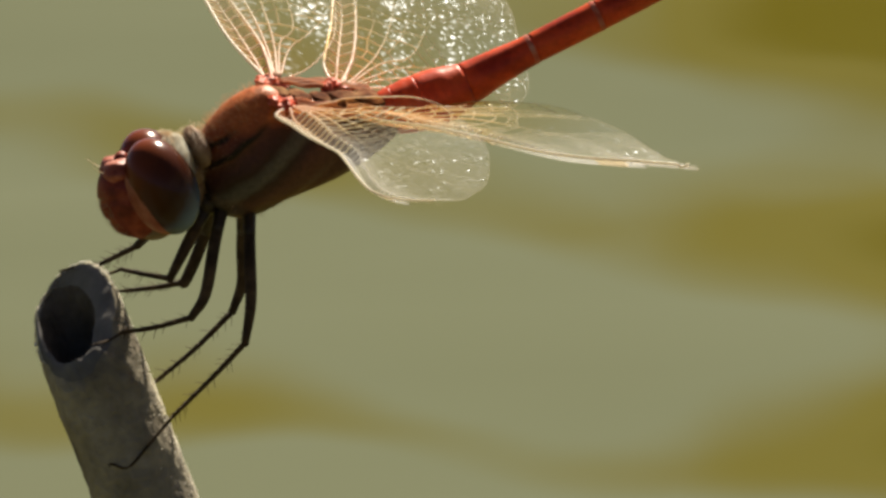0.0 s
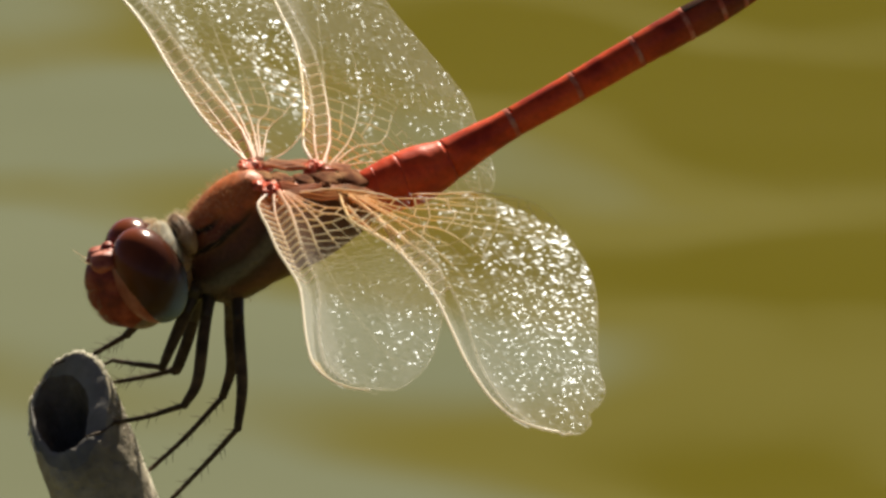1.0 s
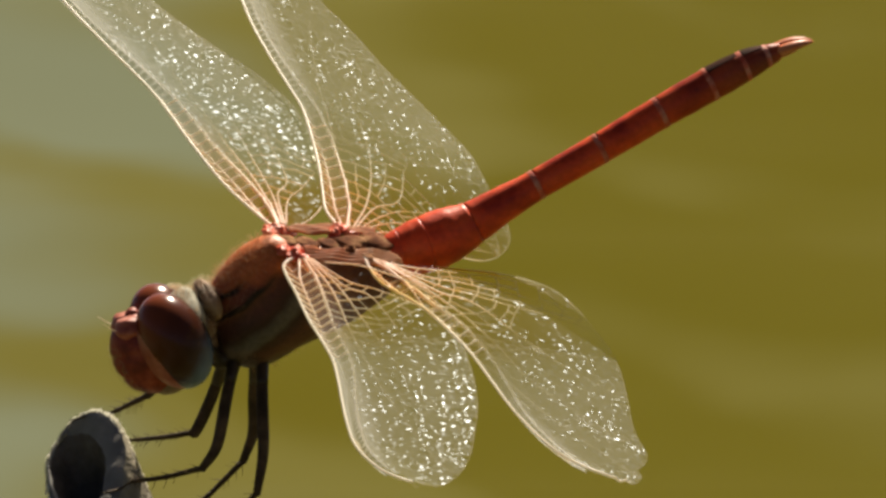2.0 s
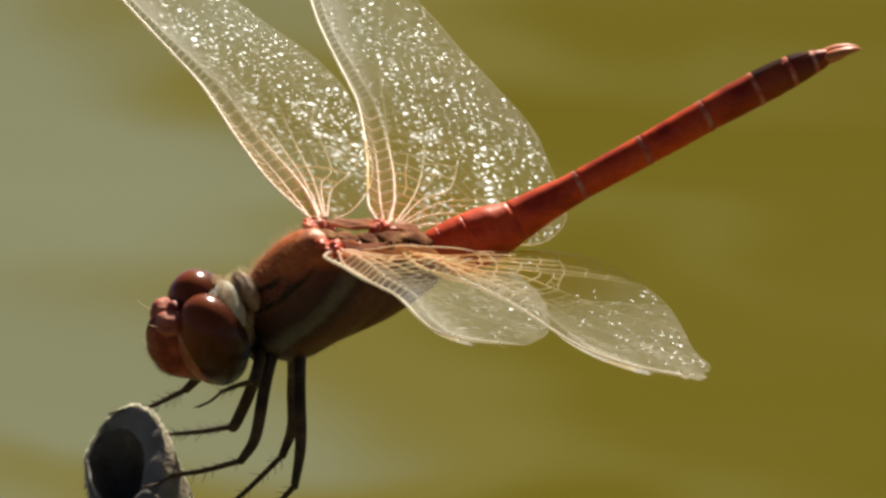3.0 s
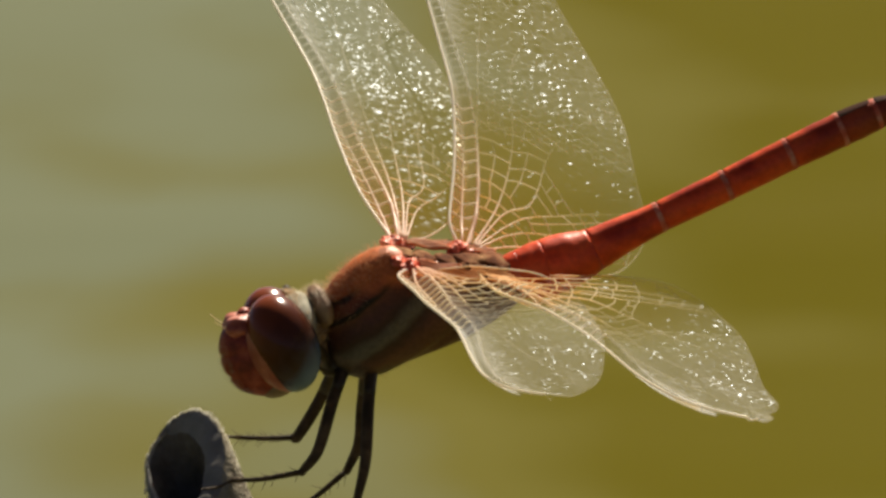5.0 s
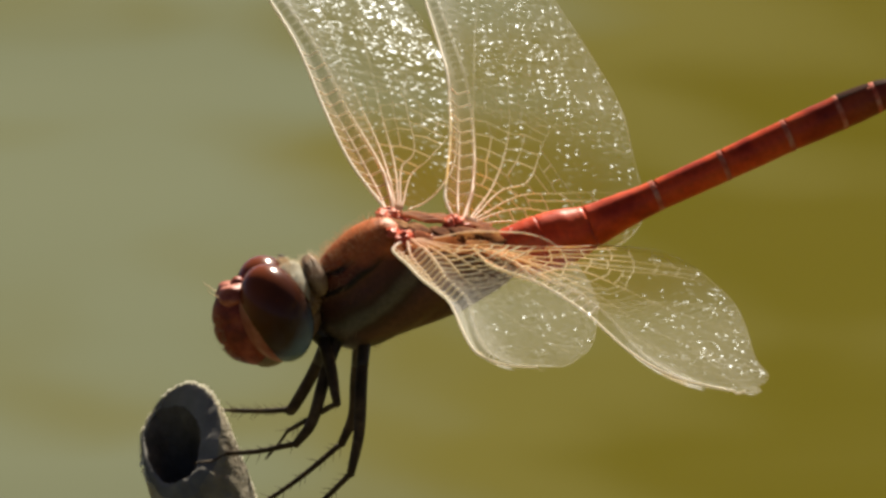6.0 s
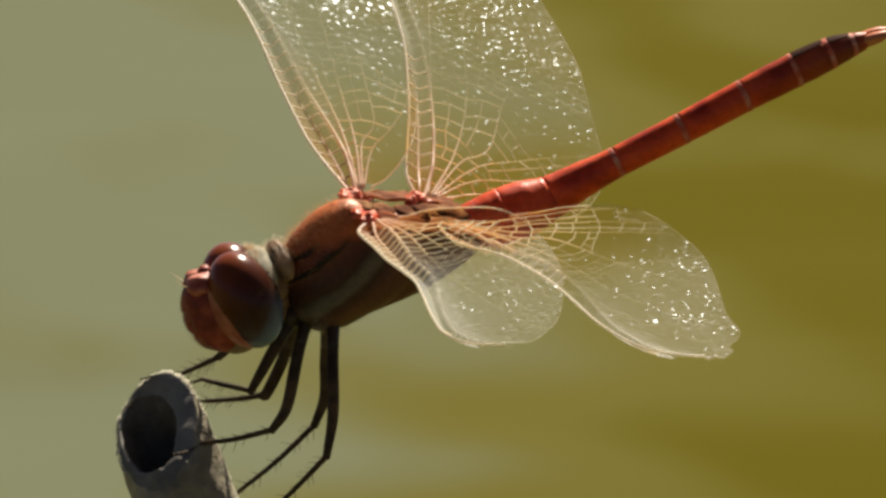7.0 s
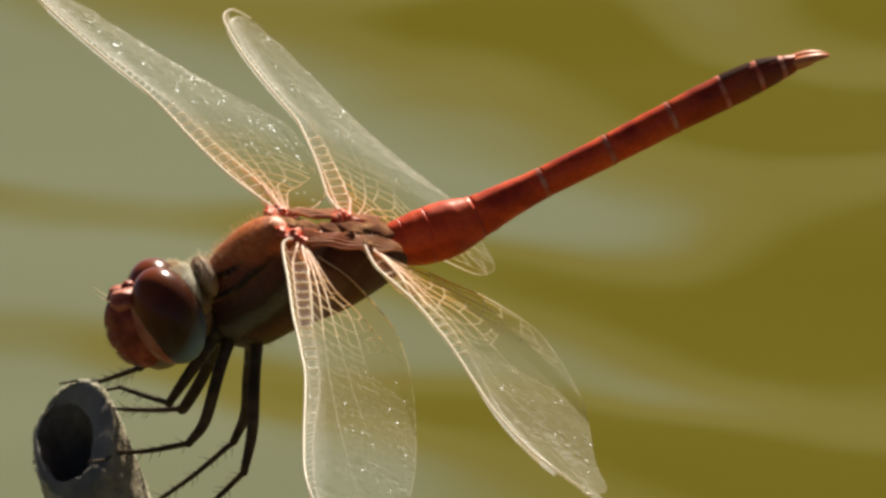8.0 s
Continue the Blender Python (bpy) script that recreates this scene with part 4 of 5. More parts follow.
    courses = [smooth_line(line, 24) for line in [spine] + fan]
    for first, second in zip(courses, courses[1:]):
        second = np.array(second)
        last, link = first[0], None
        for p in first:
            if np.hypot(*(p - last)) < rng.uniform(0.75, 1.15) or not 0.05 * span < p[0] < 0.40 * span:
                continue
            gap = np.hypot(*(second - p).T)
            q = second[min(int(gap.argmin()) + rng.randint(0, 2), len(second) - 1)]
            last = p
            wide = float(np.hypot(*(q - p)))
            if not 0.12 < wide < 3.4:
                link = None
                continue
            if wide < 0.95:
                net.append((tuple(p), tuple(q)))
                link = None
                continue
            # a wide field takes one or two lines of its own between the long veins
            m = 1 if wide < 1.9 else 2
            knots = [p + (q - p) * (j / (m + 1)) + np.array((rng.gauss(0, 0.10) + 0.16 * (j % 2), rng.gauss(0, 0.07))) for j in range(1, m + 1)]
            stops = [p, *knots, q]
            net += [(tuple(u), tuple(v)) for u, v in zip(stops, stops[1:])]
            if link and len(link) == m:
                net += [(tuple(u), tuple(v)) for u, v in zip(link, knots)]
            link = knots
    nv, nf = [], []
    for p, q in net:
        rad = 0.046 if p[0] < 0.20 * span else (0.036 if p[0] < 0.34 * span else (0.022 if p[0] < 0.5 * span else 0.015))
        A, B = Vector(place(*p)), Vector(place(*q))
        way = B - A
        if way.length < 0.03:
            continue
        way.normalize()
        side = way.cross(Vector((0, 0, 1))).normalized() * rad
        up = Vector((0, 0, rad))
        o = len(nv)
        for c in (A, B):
            nv += [tuple(c + side), tuple(c + up), tuple(c - side), tuple(c - up)]
        nf += [(o + i, o + (i + 1) % 4, o + 4 + (i + 1) % 4, o + 4 + i) for i in range(4)]
    part("cross_vein", (nv, nf), CROSS, blade, "fine net of yellowish veins", smooth=False)["kind"] = "stuff"

    def vein(line, r0, r1, name="vein", mat=VEIN, label=""):
        pts = smooth_line(line, 8)
        m = len(pts) - 1
        part(name, tube([place(px, pc) for px, pc in pts], [r0 + (r1 - r0) * (i / m) ** 0.7 for i in range(m + 1)], 6), mat, blade, label)

    edge = [(px, pc) for px, pc in (*lead[:-4:4], lead[-1])]
    vein(edge, 0.085, 0.065, "costa", COSTA, "pale stout leading edge")
    vein([(px, pc) for px, pc in (*trail[:-5:5], trail[-1])], 0.038, 0.03, "hind_margin", VEIN)
    vein([(0, 0.1), (3, cl(3) + 0.5 * strip(3)), (nodus * 0.7, cl(nodus * 0.7) + 0.45 * strip(nodus * 0.7)), (nodus, cl(nodus) + 0.03)], 0.09, 0.05)
    vein([(0, 0.3)] + [(span * t, cl(span * t) + strip(span * t)) for t in (0.12, 0.3, 0.5, 0.7, 0.85, 0.955)], 0.12, 0.055)
    for i, line in enumerate(fan):
        vein(line, 0.088 - 0.007 * i, 0.014)
    # stout rungs between the leading veins, up to the nodus
    for x in rungs:
        if 1.0 < x < nodus:
            vein([(x, cl(x)), (x + 0.05, cl(x) + strip(x) * 0.5), (x, cl(x) + strip(x))], 0.055, 0.05, "rung", COSTA)
    # a coloured cell near the tip
    sx0, sx1 = 0.842 * span, 0.928 * span
    pv, pf = [], []
    for side in (0.045, -0.045):
        for i in range(7):
            px = sx0 + (sx1 - sx0) * i / 6
            for t in (0.05, 0.62):
                q = place(px, cl(px) + strip(px) * t)
                pv.append((q[0], q[1], q[2] + side))
    for k in (0, 14):
        for i in range(6):
            o = k + 2 * i
            pf.append((o, o + 1, o + 3, o + 2) if k == 0 else (o, o + 2, o + 3, o + 1))
    for i in range(6):
        for t in (0, 1):
            o = 2 * i + t
            pf.append((o, o + 2, o + 16, o + 14))
    pf += [(0, 1, 15, 14), (12, 13, 27, 26)]
    part("pterostigma", (pv, pf), STIGMA, blade, "pale yellow cell near the wing tip", smooth=False)
    return blade


def flap(kind, s, sweep, rise, twist):
    """A wing's pose in the insect's space: sweep forwards, rise of the tip, twist of the leading edge downwards, in degrees."""
    x = 1.8 if kind == "fore" else -1.8
    turn = Matrix.Rotation(radians(-sweep * s), 4, "Z") @ Matrix.Rotation(radians(rise * s), 4, "X") @ Matrix.Rotation(radians(twist), 4, "Y")
    return Matrix.Translation((x * MM, 1.5 * s * MM, 0)) @ turn


def nod(yaw, pitch, roll):
    return Matrix.Translation(Vector(HEAD_AT) * MM) @ Matrix.Rotation(radians(yaw), 4, "Z") @ Matrix.Rotation(radians(pitch), 4, "Y") @ Matrix.Rotation(radians(roll), 4, "X")


WATER_SHEET = water_sheet()
perch()
FLY = new("dragonfly", None)
FLY.empty_display_size = 0.01
tagged(FLY, "red dragonfly with clear wings gripping the tip of a cut stem", "dragonfly")
thorax(FLY)
abdomen(FLY)
HEAD = head(FLY)
LEGS = {key: leg(FLY, key) for key in LEG_LINES}
WINGS = {(kind, s): wing(FLY, kind, s) for kind in ("fore", "hind") for s in (1, -1)}


# ---- what moves ----
def motions():
    sway = [
        (0, stand(-6.58, 1.62, 0.32, 1.40)),
        (0.1, stand(-6.18, 1.35, -0.20, 1.27)),
        (0.2, stand(-6.15, 1.34, 0.62, 1.10)),
        (0.3, stand(-6.02, 1.48, 0.84, 0.61)),
        (0.4, stand(-6.18, 1.44, -0.43, 0.95)),
        (0.5, stand(-6.22, 1.33, -1.18, 1.71)),
        (0.6, stand(-6.11, 1.53, 0.76, 2.48)),
        (0.7, stand(-6.27, 1.79, 1.71, 2.04)),
        (0.8, stand(-6.24, 1.61, 2.08, 1.64)),
        (0.9, stand(-6.76, 1.98, 1.44, 3.56)),
        (1, stand(-7.09, 1.94, 1.83, 3.53)),
        (1.1, stand(-6.75, 1.96, 4.40, 3.37)),
        (1.2, stand(-7.10, 2.00, 1.78, 4.61)),
        (1.3, stand(-6.75, 1.80, 1.52, 4.25)),
        (1.4, stand(-6.89, 1.97, 2.42, 3.81)),
        (1.5, stand(-6.78, 1.78, 2.07, 4.53)),
        (1.6, stand(-6.81, 1.97, 2.34, 3.93)),
        (1.7, stand(-6.68, 1.82, 2.49, 3.52)),
        (2.8, stand(-6.91, 1.58, 2.94, 3.13)),
        (2.9, stand(-6.90, 1.74, 3.09, 3.01)),
        (3, stand(-6.68, 1.67, 2.06, 1.19)),
        (3.1, stand(-6.40, 1.57, 0.28, -1.56)),
        (3.2, stand(-6.59, 1.52, 0.98, 0.29)),
        (3.3, stand(-6.34, 1.45, 1.02, -1.67)),
        (3.4, stand(-6.29, 1.41, 1.01, -1.02)),
        (3.5, stand(-6.37, 1.40, 1.49, -1.34)),
        (3.7, stand(-6.10, 1.20, 1.54, -0.11)),
        (3.9, stand(-5.68, 0.63, -1.67, -4.46)),
        (4, stand(-5.65, 0.79, -1.90, -3.79)),
        (4.2, stand(-5.55, 0.95, -0.22, -3.94)),
        (4.4, stand(-5.20, 0.88, -0.79, -4.44)),
        (4.5, stand(-5.52, 0.61, -2.22, -3.75)),
        (4.6, stand(-5.77, 1.05, -0.24, -1.91)),
        (4.7, stand(-5.93, 0.92, -0.00, -0.91)),
        (5.8, stand(-5.58, 0.95, -0.99, -1.98)),
        (6, stand(-5.88, 0.92, -1.11, -2.22)),
        (6.2, stand(-5.74, 0.98, -0.29, -2.33)),
        (6.3, stand(-5.73, 0.98, -0.49, -3.22)),
        (6.5, stand(-5.59, 0.67, -3.01, -5.06)),
        (6.6, stand(-5.39, 0.85, -1.15, -5.26)),
        (6.7, stand(-6.09, 1.05, 0.64, 0.16)),
        (6.9, stand(-6.14, 1.06, 0.69, -0.09)),
        (7, stand(-6.50, 1.43, 0.76, 0.79)),
        (7.2, stand(-6.28, 1.15, 1.25, 1.73)),
        (7.3, stand(-5.77, 1.06, 0.88, 0.54)),
        (7.5, stand(-5.87, 0.97, -0.14, 0.60)),
        (7.7, stand(-6.09, 0.96, 0.33, 1.30)),
        (7.8, stand(-5.92, 1.10, 1.01, 0.92)),
        (8, stand(-6.07, 0.99, 0.71, -0.79)),
    ]
    walk(FLY, sway)
    rest = sway[-1][1]

    def standing(t):
        """The insect's pose at any time, between the rows of its sway."""
        for (a, m), (b, k) in zip(sway, sway[1:]):
            if t <= b:
                return m.lerp(k, (t - a) / (b - a))
        return rest

    busy = {
        "near_fore": [(0, "grip"), (0.5, "grip"), (1, "grip"), (1.5, "grip"), (1.7, "grip"), (2.1, "tuck"), (2.8, "tuck"),
                      (2.9, ((4.6, 3.2, -2.2), (8.2, 2.4, -2.6))), (3.0, ((5.0, 2.3, -5.9), (6.15, 1.85, -7.6))), (3.1, "tuck"), (3.7, "tuck"),
                      (3.8, ((4.43, 2.4, -1.71), (8.58, 1.5, -2.2))), (3.9, ((4.6, 2.3, -2.2), (8.6, 2.0, -3.0))), (4.0, ((5.43, 1.9, -5.2), (7.14, 1.5, -8.0))), (4.1, "tuck"), (4.3, "tuck"),
                      (4.4, ((4.77, 1.6, -1.6), (8.97, 0.4, -2.0))), (4.5, ((5.57, 1.99, -5.72), (6.94, 1.3, -8.2))), (4.6, ((5.2, 2.3, -1.78), (8.95, 1.0, -2.0))), (4.7, ((4.9, 2.2, -6.61), (5.83, 1.74, -8.3))),
                      (5.1, "tuck"), (5.8, "tuck"), (5.9, "tuck"), (6.0, ((4.2, 2.28, -6.9), (5.68, 2.05, -10.93))), (6.1, "grip"), (6.2, "grip"), (6.3, ((4.3, 2.3, -6.2), (7.12, 1.2, -9.23))),
                      (6.4, "tuck"), (6.65, "tuck"), (6.8, "grip"), (7, "grip"), (7.5, "grip"), (8, "grip")],
        "far_fore": [(0, "grip"), (0.5, "grip"), (1, "grip"), (1.5, "grip"), (1.7, "grip"), (2.8, "grip"), (3, "grip"), (3.5, "grip"), (3.7, "grip"),
                     (3.8, ((7.2, -3.97, -8.8), (8.95, -3.97, -10.9))), (3.9, ((4.2, -3.9, -2.6), (7.73, -4.2, -2.2))), (4.0, ((5.93, -2.36, -8.69), (7.3, -1.6, -9.9))), (4.1, "tuck"), (4.3, "tuck"),
                     (4.4, ((4.6, -3.9, -2.6), (8.4, -4.0, -1.8))), (4.5, "tuck"), (4.6, ((4.86, -4.0, -2.4), (8.58, -4.2, -2.4))), (4.7, "tuck"), (5.3, "tuck"), (5.7, "tuck"),
                     (5.8, ((6.3, -2.66, -9.3), (7.9, -2.77, -9.9))), (5.9, "tuck"), (6.5, "tuck"), (6.6, ((6.6, -3.2, -9.2), (9.97, -4.0, -10.8))), (6.7, ((6.6, -3.1, -9.3), (10.0, -3.6, -11.2))),
                     (6.8, "grip"), (7, "grip"), (7.5, "grip"), (8, "grip")],
    }
    for key, (limb, lower) in LEGS.items():
        femur, tibia, tarsus = LEG_LINES[key]
        hip, knee, foot = Vector(femur[0]) * MM, Vector(tibia[0]) * MM, Vector(tarsus[0]) * MM
        thigh_rows, shin_rows = [], []
        for t, act in busy.get(key, [(t, "grip") for t, m in sway]):
            bend = Matrix.Identity(3).to_quaternion()
            if act == "grip":
                hold = standing(t).inverted() @ (rest @ foot)
                turn = (foot - hip).rotation_difference(hold - hip)
            else:
                fold = hip + Vector((0.62, 0.0, 0.78) if key == "near_fore" else (0.60, -0.12, 0.78)) * (knee - hip).length
                k_at, f_at = (fold, hip * 0.8 + fold * 0.2) if act == "tuck" else (Vector(act[0]) * MM, Vector(act[1]) * MM)
                turn = (knee - hip).rotation_difference(k_at - hip)
                elbow = hip + turn @ (knee - hip)
                bend = (foot - knee).rotation_difference(turn.inverted() @ (f_at - elbow))
            if thigh_rows:
                # no turn of more than a quarter between two rows
                t0, q0, b0 = thigh_rows[-1][0], thigh_rows[-1][1], shin_rows[-1][1]
                for i in (1, 2):
                    w = i / 3
                    if max(q0.rotation_difference(turn).angle, b0.rotation_difference(bend).angle) > 1.2:
                        tm = t0 + (t - t0) * w
                        thigh_rows.append((tm, q0.slerp(turn, w)))
                        shin_rows.append((tm, b0.slerp(bend, w)))
            thigh_rows.append((t, turn))
            shin_rows.append((t, bend))
        walk(limb, [(t, Matrix.Translation(hip) @ q.to_matrix().to_4x4()) for t, q in thigh_rows])
        if key in busy:
            for piece in lower:
                walk(piece, [(t, Matrix.Translation(knee - hip) @ q.to_matrix().to_4x4()) for t, q in shin_rows])
    walk(HEAD, [
        (0, nod(-6, 32, 15)),
        (1.7, nod(-6, 32, 15)),
        (2.3, nod(-6, 32, 15)),
        (2.8, nod(-9, 28, -16)),
        (3.0, nod(-8, 28, -10)),
        (3.1, nod(-6, 30, 12)),
        (3.5, nod(-6, 31, 13)),
        (3.7, nod(-6, 31, 13)),
        (3.8, nod(4, 16, -42)),
        (3.9, nod(-5, 28, 0)),
        (4.0, nod(4, 26, -8)),
        (4.1, nod(-6, 30, 10)),
        (4.4, nod(-6, 31, 20)),
        (4.5, nod(-8, 24, 64)),
        (4.6, nod(-6, 31, 18)),
        (4.7, nod(-6, 31, 20)),
        (5.2, nod(-6, 31, 15)),
        (5.8, nod(-6, 31, 15)),
        (6.0, nod(-6, 32, 15)),
        (8, nod(-6, 32, 15)),
    ])
    for kind, s, rows in (
        ("fore", 1, [
            (0, 14.6, 16.0, 23.9),
            (0.1, 15.4, 11.5, 0.4),
            (0.2, 15.1, 13.7, 8.7),
            (0.3, 14.4, 13.4, 7.8),
            (0.4, 13.8, 13.2, 13.9),
            (0.5, 15.4, 15.5, 15.6),
            (0.6, 15.5, 16.1, 25.3),
            (0.7, 14.9, 19.9, 27.5),
            (0.8, 14.2, 17.9, 21.3),
            (0.9, 19.1, 19.1, 27.5),
            (1, 19.1, 5.8, 21.4),
            (1.1, 17.6, 4.1, 3.3),
            (1.2, 18.1, 4.6, 14.9),
            (1.3, 18.1, 4.4, 15.7),
            (1.4, 17.1, 4.5, 12.7),
            (1.5, 18.5, 3.5, 7.1),
            (1.6, 17.7, 6.3, 9.3),
            (1.7, 17.8, 2.3, 4.1),
            (2.8, 14.0, 16.9, 26.5),
            (2.9, 14.2, 17.5, 22.7),
            (3, 12.3, 17.0, 16.7),
            (3.1, 12.1, 9.1, 6.1),
            (3.2, 13.8, 13.6, 13.2),
            (3.3, 12.0, 11.5, 11.0),
            (3.4, 11.6, 12.1, 13.0),
            (3.5, 11.1, 12.1, 12.3),
            (3.7, 13.4, 12.5, 12.8),
            (3.9, 10.5, 8.8, 10.5),
            (4, 10.8, 7.0, 12.5),
            (4.2, 10.9, 8.3, 13.8),
            (4.4, 12.1, 6.8, 3.9),
            (4.5, 12.8, 4.6, 2.5),
            (4.6, 12.3, 12.9, 19.7),
            (4.7, 13.3, 13.7, 19.6),
            (5.8, 11.4, 10.2, 17.3),
            (6, 12.1, 12.3, 25.7),
            (6.2, 11.5, 12.4, 20.8),
            (6.3, 11.5, 11.0, 12.0),
            (6.5, 10.1, 6.1, 5.2),
            (6.6, 10.3, 7.0, 7.0),
            (6.7, 13.8, 8.3, 18.6),
            (6.9, 13.9, 7.2, 12.9),
            (7, 14.5, 12.9, 27.1),
            (7.2, 13.8, 15.0, 14.4),
            (7.3, 12.3, 14.0, 12.4),
            (7.5, 14.4, 6.7, 1.4),
            (7.7, 14.2, 5.6, 8.3),
            (7.8, 16.7, 2.2, -11.6),
            (8, 16.7, -2.9, -18.5),
        ]),
        ("hind", 1, [
            (0, -5.6, 17.2, 9.6),
            (0.1, 1.1, 10.6, -7.1),
            (0.2, -0.1, 8.2, -3.9),
            (0.3, -3.3, 7.2, -7.5),
            (0.4, -1.0, 9.7, -0.7),
            (0.5, -2.8, 9.3, -1.4),
            (0.6, -0.3, 13.3, 9.9),
            (0.7, -2.9, 14.7, 9.6),
            (0.8, -1.8, 12.2, 3.7),
            (0.9, 1.9, 13.4, 6.8),
            (1, 4.7, -2.0, 11.6),
            (1.1, 5.5, -3.6, -3.4),
            (1.2, 4.0, 0.7, 5.1),
            (1.3, 3.7, 1.7, 4.3),
            (1.4, 3.0, 1.1, 2.7),
            (1.5, 4.8, 0.8, 1.4),
            (1.6, 3.3, 1.9, 1.9),
            (1.7, 3.2, -0.6, -0.5),
            (2.8, -1.4, 10.2, 9.6),
            (2.9, -1.3, 10.9, 7.1),
            (3, -1.6, 10.3, 7.5),
            (3.1, -2.5, 5.7, 2.8),
            (3.2, -2.2, 8.8, 3.5),
            (3.3, -4.0, 9.5, 5.8),
            (3.4, -4.2, 9.2, 6.2),
            (3.5, -3.1, 9.3, 5.6),
            (3.7, -2.7, 9.6, 5.1),
            (3.9, -4.9, 5.4, 3.3),
            (4, -2.7, 4.3, 3.5),
            (4.2, -3.6, 5.1, 1.0),
            (4.4, -0.8, 4.8, -5.8),
            (4.5, 0.1, 2.0, -4.0),
            (4.6, -3.2, 8.6, 9.2),
            (4.7, -2.2, 9.0, 9.7),
            (5.8, -3.7, 5.9, 7.0),
            (6, -2.8, 8.3, 12.3),
            (6.2, -4.0, 7.6, 8.0),
            (6.3, -3.0, 6.0, 3.1),
            (6.5, -4.2, 5.1, -4.3),
            (6.6, -4.5, 3.8, -4.4),
            (6.7, -1.2, 5.4, 10.6),
            (6.9, -0.2, 2.2, 2.2),
            (7, -1.2, 9.0, 16.8),
            (7.2, -4.3, 13.1, 6.4),
            (7.3, -4.7, 11.1, 5.9),
            (7.5, -1.9, 7.9, 1.3),
            (7.7, -1.3, 8.1, 3.3),
            (7.8, 1.2, 3.8, -13.5),
            (8, 2.2, -0.7, -12.6),
        ]),
        ("fore", -1, [
            (0, 0.2, 4.3, 9.6),
            (0.1, 2.8, 7.7, 7.2),
            (0.2, 1.6, 6.1, 8.0),
            (0.3, 0.4, 1.8, 10.0),
            (0.4, 2.1, 6.2, 7.2),
            (0.5, 0.7, 3.3, 9.1),
            (0.6, 1.3, 8.6, 6.7),
            (0.7, -0.1, 10.6, 9.4),
            (0.8, 1.2, 7.7, 8.8),
            (0.9, 7.8, 4.4, 13.8),
            (1, 1.8, 5.0, 10.2),
            (1.1, 12.7, 6.8, 11.8),
            (1.2, 10.3, 8.7, 8.8),
            (1.3, 9.6, 7.8, 7.8),
            (1.4, -1.5, -2.6, 3.9),
            (1.5, 3.2, 2.2, 5.1),
            (1.6, 1.2, 4.6, 4.3),
            (1.7, 5.1, 2.9, 1.6),
            (2.8, 1.0, 5.4, 5.4),
            (2.9, 3.4, 8.1, 8.3),
            (3, 5.0, 3.7, 7.1),
            (3.1, 6.0, 3.2, 6.6),
            (3.2, 2.8, 2.4, 5.0),
            (3.3, 3.8, -0.0, 6.3),
            (3.4, 5.2, 4.7, 6.7),
            (3.5, 7.3, 6.2, 7.7),
            (3.7, 2.9, 1.4, 6.7),
            (3.9, 7.9, 4.1, 6.6),
            (4, 8.5, 5.8, 7.5),
            (4.2, 6.2, 2.0, 5.9),
            (4.4, 8.3, 2.4, 7.2),
            (4.5, 7.4, 3.7, 3.6),
            (4.6, 4.5, 13.7, 4.1),
            (4.7, 1.0, 11.2, 3.2),
            (5.8, 2.3, 9.6, 7.4),
            (6, 6.1, 11.5, 10.1),
            (6.2, 5.1, 11.8, 7.1),
            (6.3, 13.0, 8.7, 8.5),
            (6.5, 7.9, 1.6, 6.2),
            (6.6, 7.8, -0.2, 9.2),
            (6.7, 11.7, 11.8, 8.6),
            (6.9, -0.2, 0.2, 10.8),
            (7, 5.0, 12.6, 15.4),
            (7.2, 4.6, 11.9, 11.9),
            (7.3, 4.5, 7.0, 3.3),
            (7.5, 3.1, 1.4, 2.8),
            (7.7, 1.0, 4.8, -4.0),
            (7.8, 3.4, -1.1, -4.6),
            (8, 8.1, -2.7, -3.9),
        ]),
        ("hind", -1, [
            (0, -17.2, 4.7, 0.0),
            (0.1, -13.1, 7.8, -10.2),
            (0.2, -11.6, 8.2, -9.3),
            (0.3, -10.0, 2.8, -6.7),
            (0.4, -11.4, 6.0, -2.8),
            (0.5, -11.2, 6.9, -7.2),
            (0.6, -14.7, 6.4, -7.0),
            (0.7, -13.5, 14.9, -5.4),
            (0.8, -13.6, 9.8, -10.1),
            (0.9, -13.7, -1.4, -8.3),
            (1, -14.9, 4.0, -6.5),
            (1.1, -11.4, -1.3, -8.1),
            (1.2, -13.7, 0.4, -3.1),
            (1.3, -12.2, 2.0, -3.6),
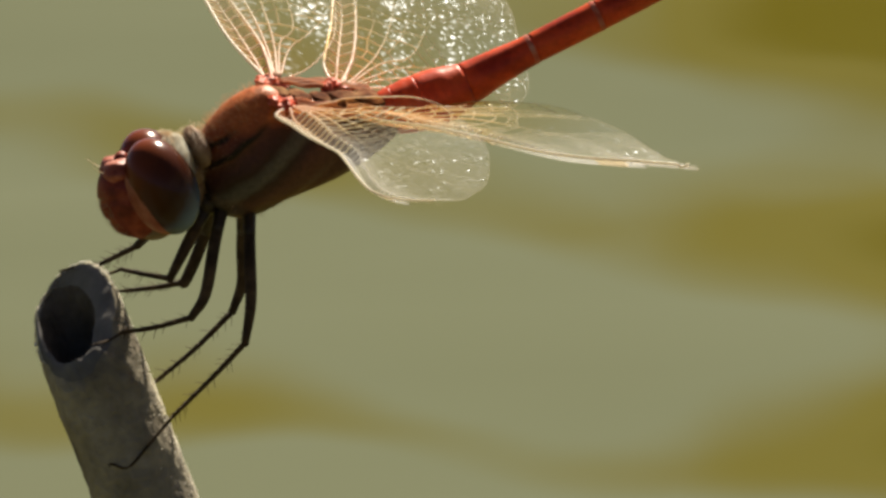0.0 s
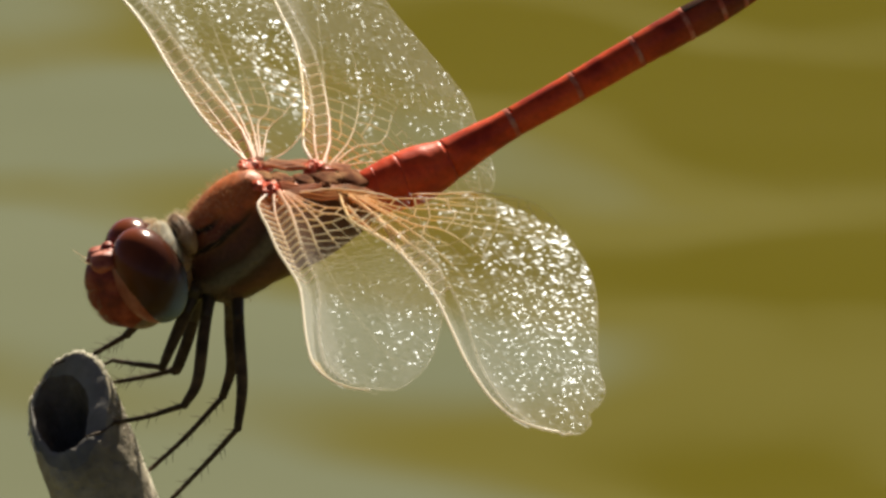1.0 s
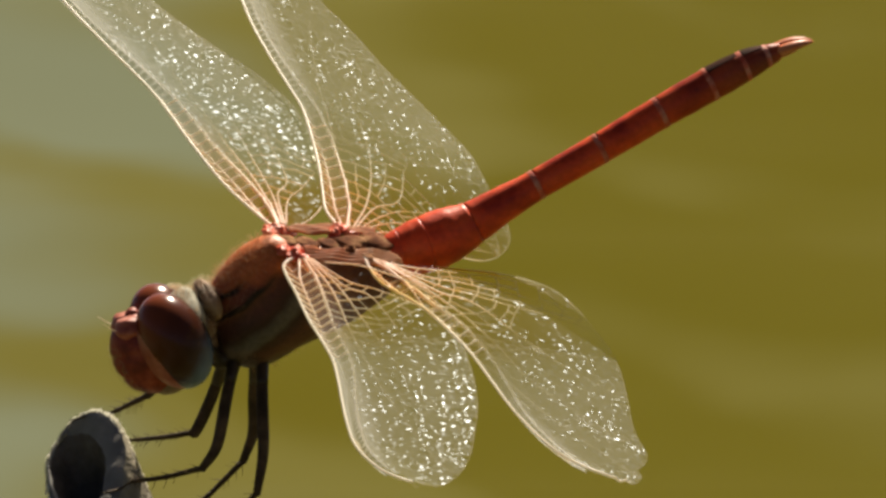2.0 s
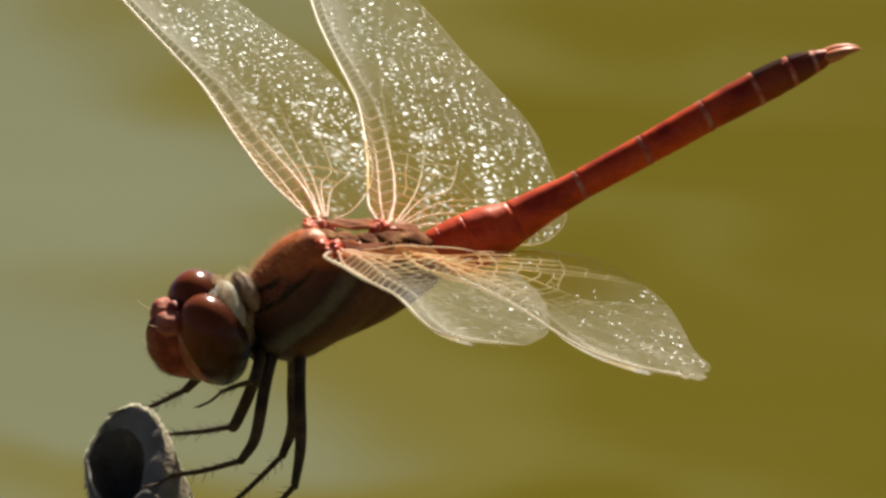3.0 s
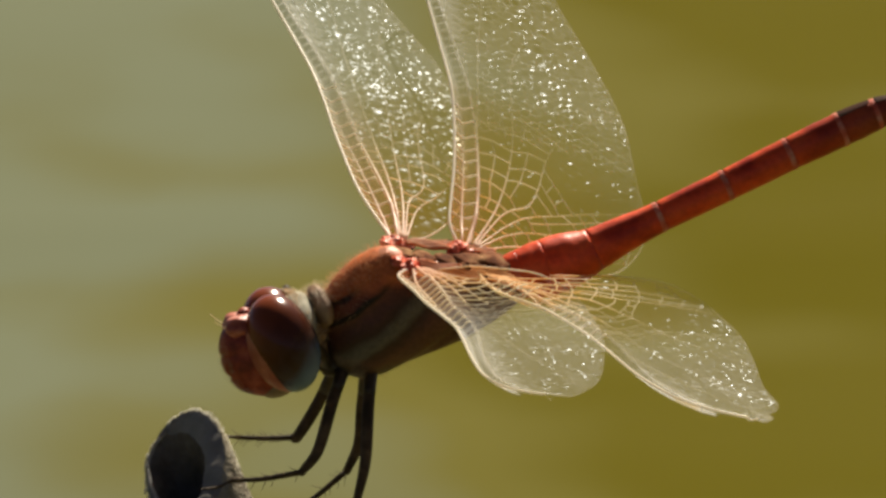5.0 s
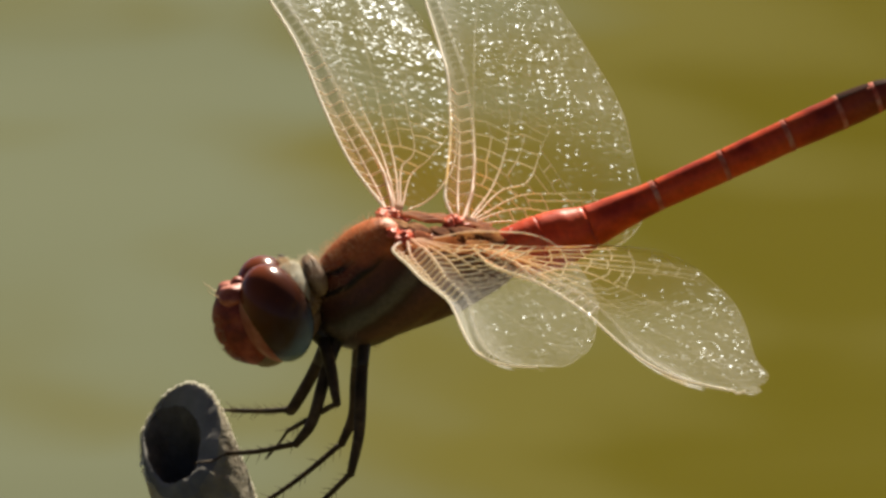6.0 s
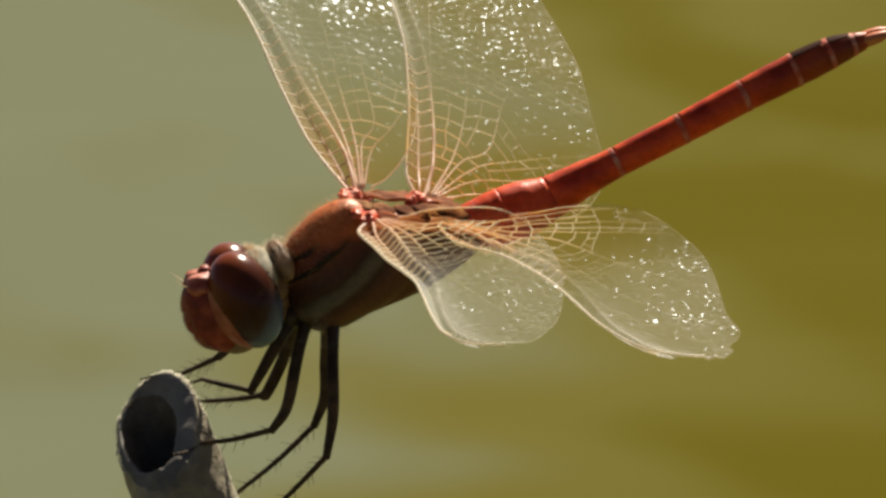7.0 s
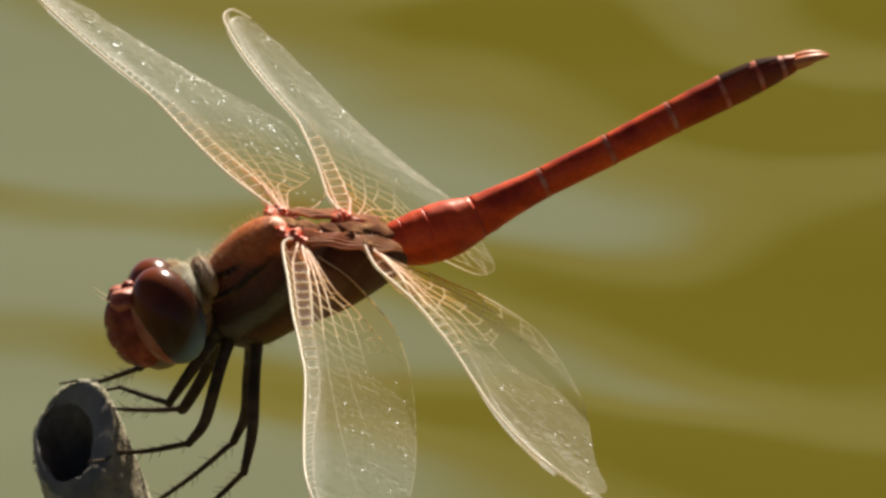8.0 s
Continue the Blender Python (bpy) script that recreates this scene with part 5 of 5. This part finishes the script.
            (1.4, -12.8, 2.6, -5.4),
            (1.5, -11.5, 4.0, -4.9),
            (1.6, -11.9, 3.4, -4.6),
            (1.7, -10.1, 3.1, -8.2),
            (2.8, -12.0, 6.5, -1.1),
            (2.9, -13.5, 6.3, -3.6),
            (3, -11.3, 4.9, 0.2),
            (3.1, -7.4, 8.1, -4.6),
            (3.2, -9.8, 7.1, -4.6),
            (3.3, -8.3, 4.7, -2.7),
            (3.4, -10.5, 6.2, -2.3),
            (3.5, -8.6, 7.2, -3.5),
            (3.7, -10.0, 6.4, -4.7),
            (3.9, -6.6, 7.8, -6.4),
            (4, -7.4, 8.0, -5.6),
            (4.2, -7.2, 7.1, -8.4),
            (4.4, -5.5, 5.8, -11.9),
            (4.5, -6.7, 4.9, -12.5),
            (4.6, -8.6, 15.8, -2.9),
            (4.7, -9.3, 16.9, -2.8),
            (5.8, -9.8, 14.2, -2.1),
            (6, -9.4, 13.3, -0.3),
            (6.2, -9.5, 13.1, -3.2),
            (6.3, -8.1, 7.8, -2.5),
            (6.5, -6.0, 5.2, -7.2),
            (6.6, -4.7, 3.6, -8.8),
            (6.7, -11.0, 7.1, -5.4),
            (6.9, -11.2, 4.6, -4.6),
            (7, -10.4, 16.1, -0.5),
            (7.2, -13.8, 8.5, 0.8),
            (7.3, -10.0, 8.9, -0.4),
            (7.5, -9.3, 7.8, -6.3),
            (7.7, -13.3, 5.9, -3.5),
            (7.8, -10.4, 2.2, -13.2),
            (8, -5.2, -3.1, -15.2),
        ]),
    ):
        walk(WINGS[kind, s], [(t, flap(kind, s, *angles)) for t, *angles in rows])
    # the sheet slides, so the reflections painted on it drift
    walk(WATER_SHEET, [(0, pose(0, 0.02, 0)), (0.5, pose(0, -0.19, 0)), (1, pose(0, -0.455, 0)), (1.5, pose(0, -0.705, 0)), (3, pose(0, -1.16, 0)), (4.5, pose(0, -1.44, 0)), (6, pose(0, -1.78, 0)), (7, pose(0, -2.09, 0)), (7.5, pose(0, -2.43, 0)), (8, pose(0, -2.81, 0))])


motions()
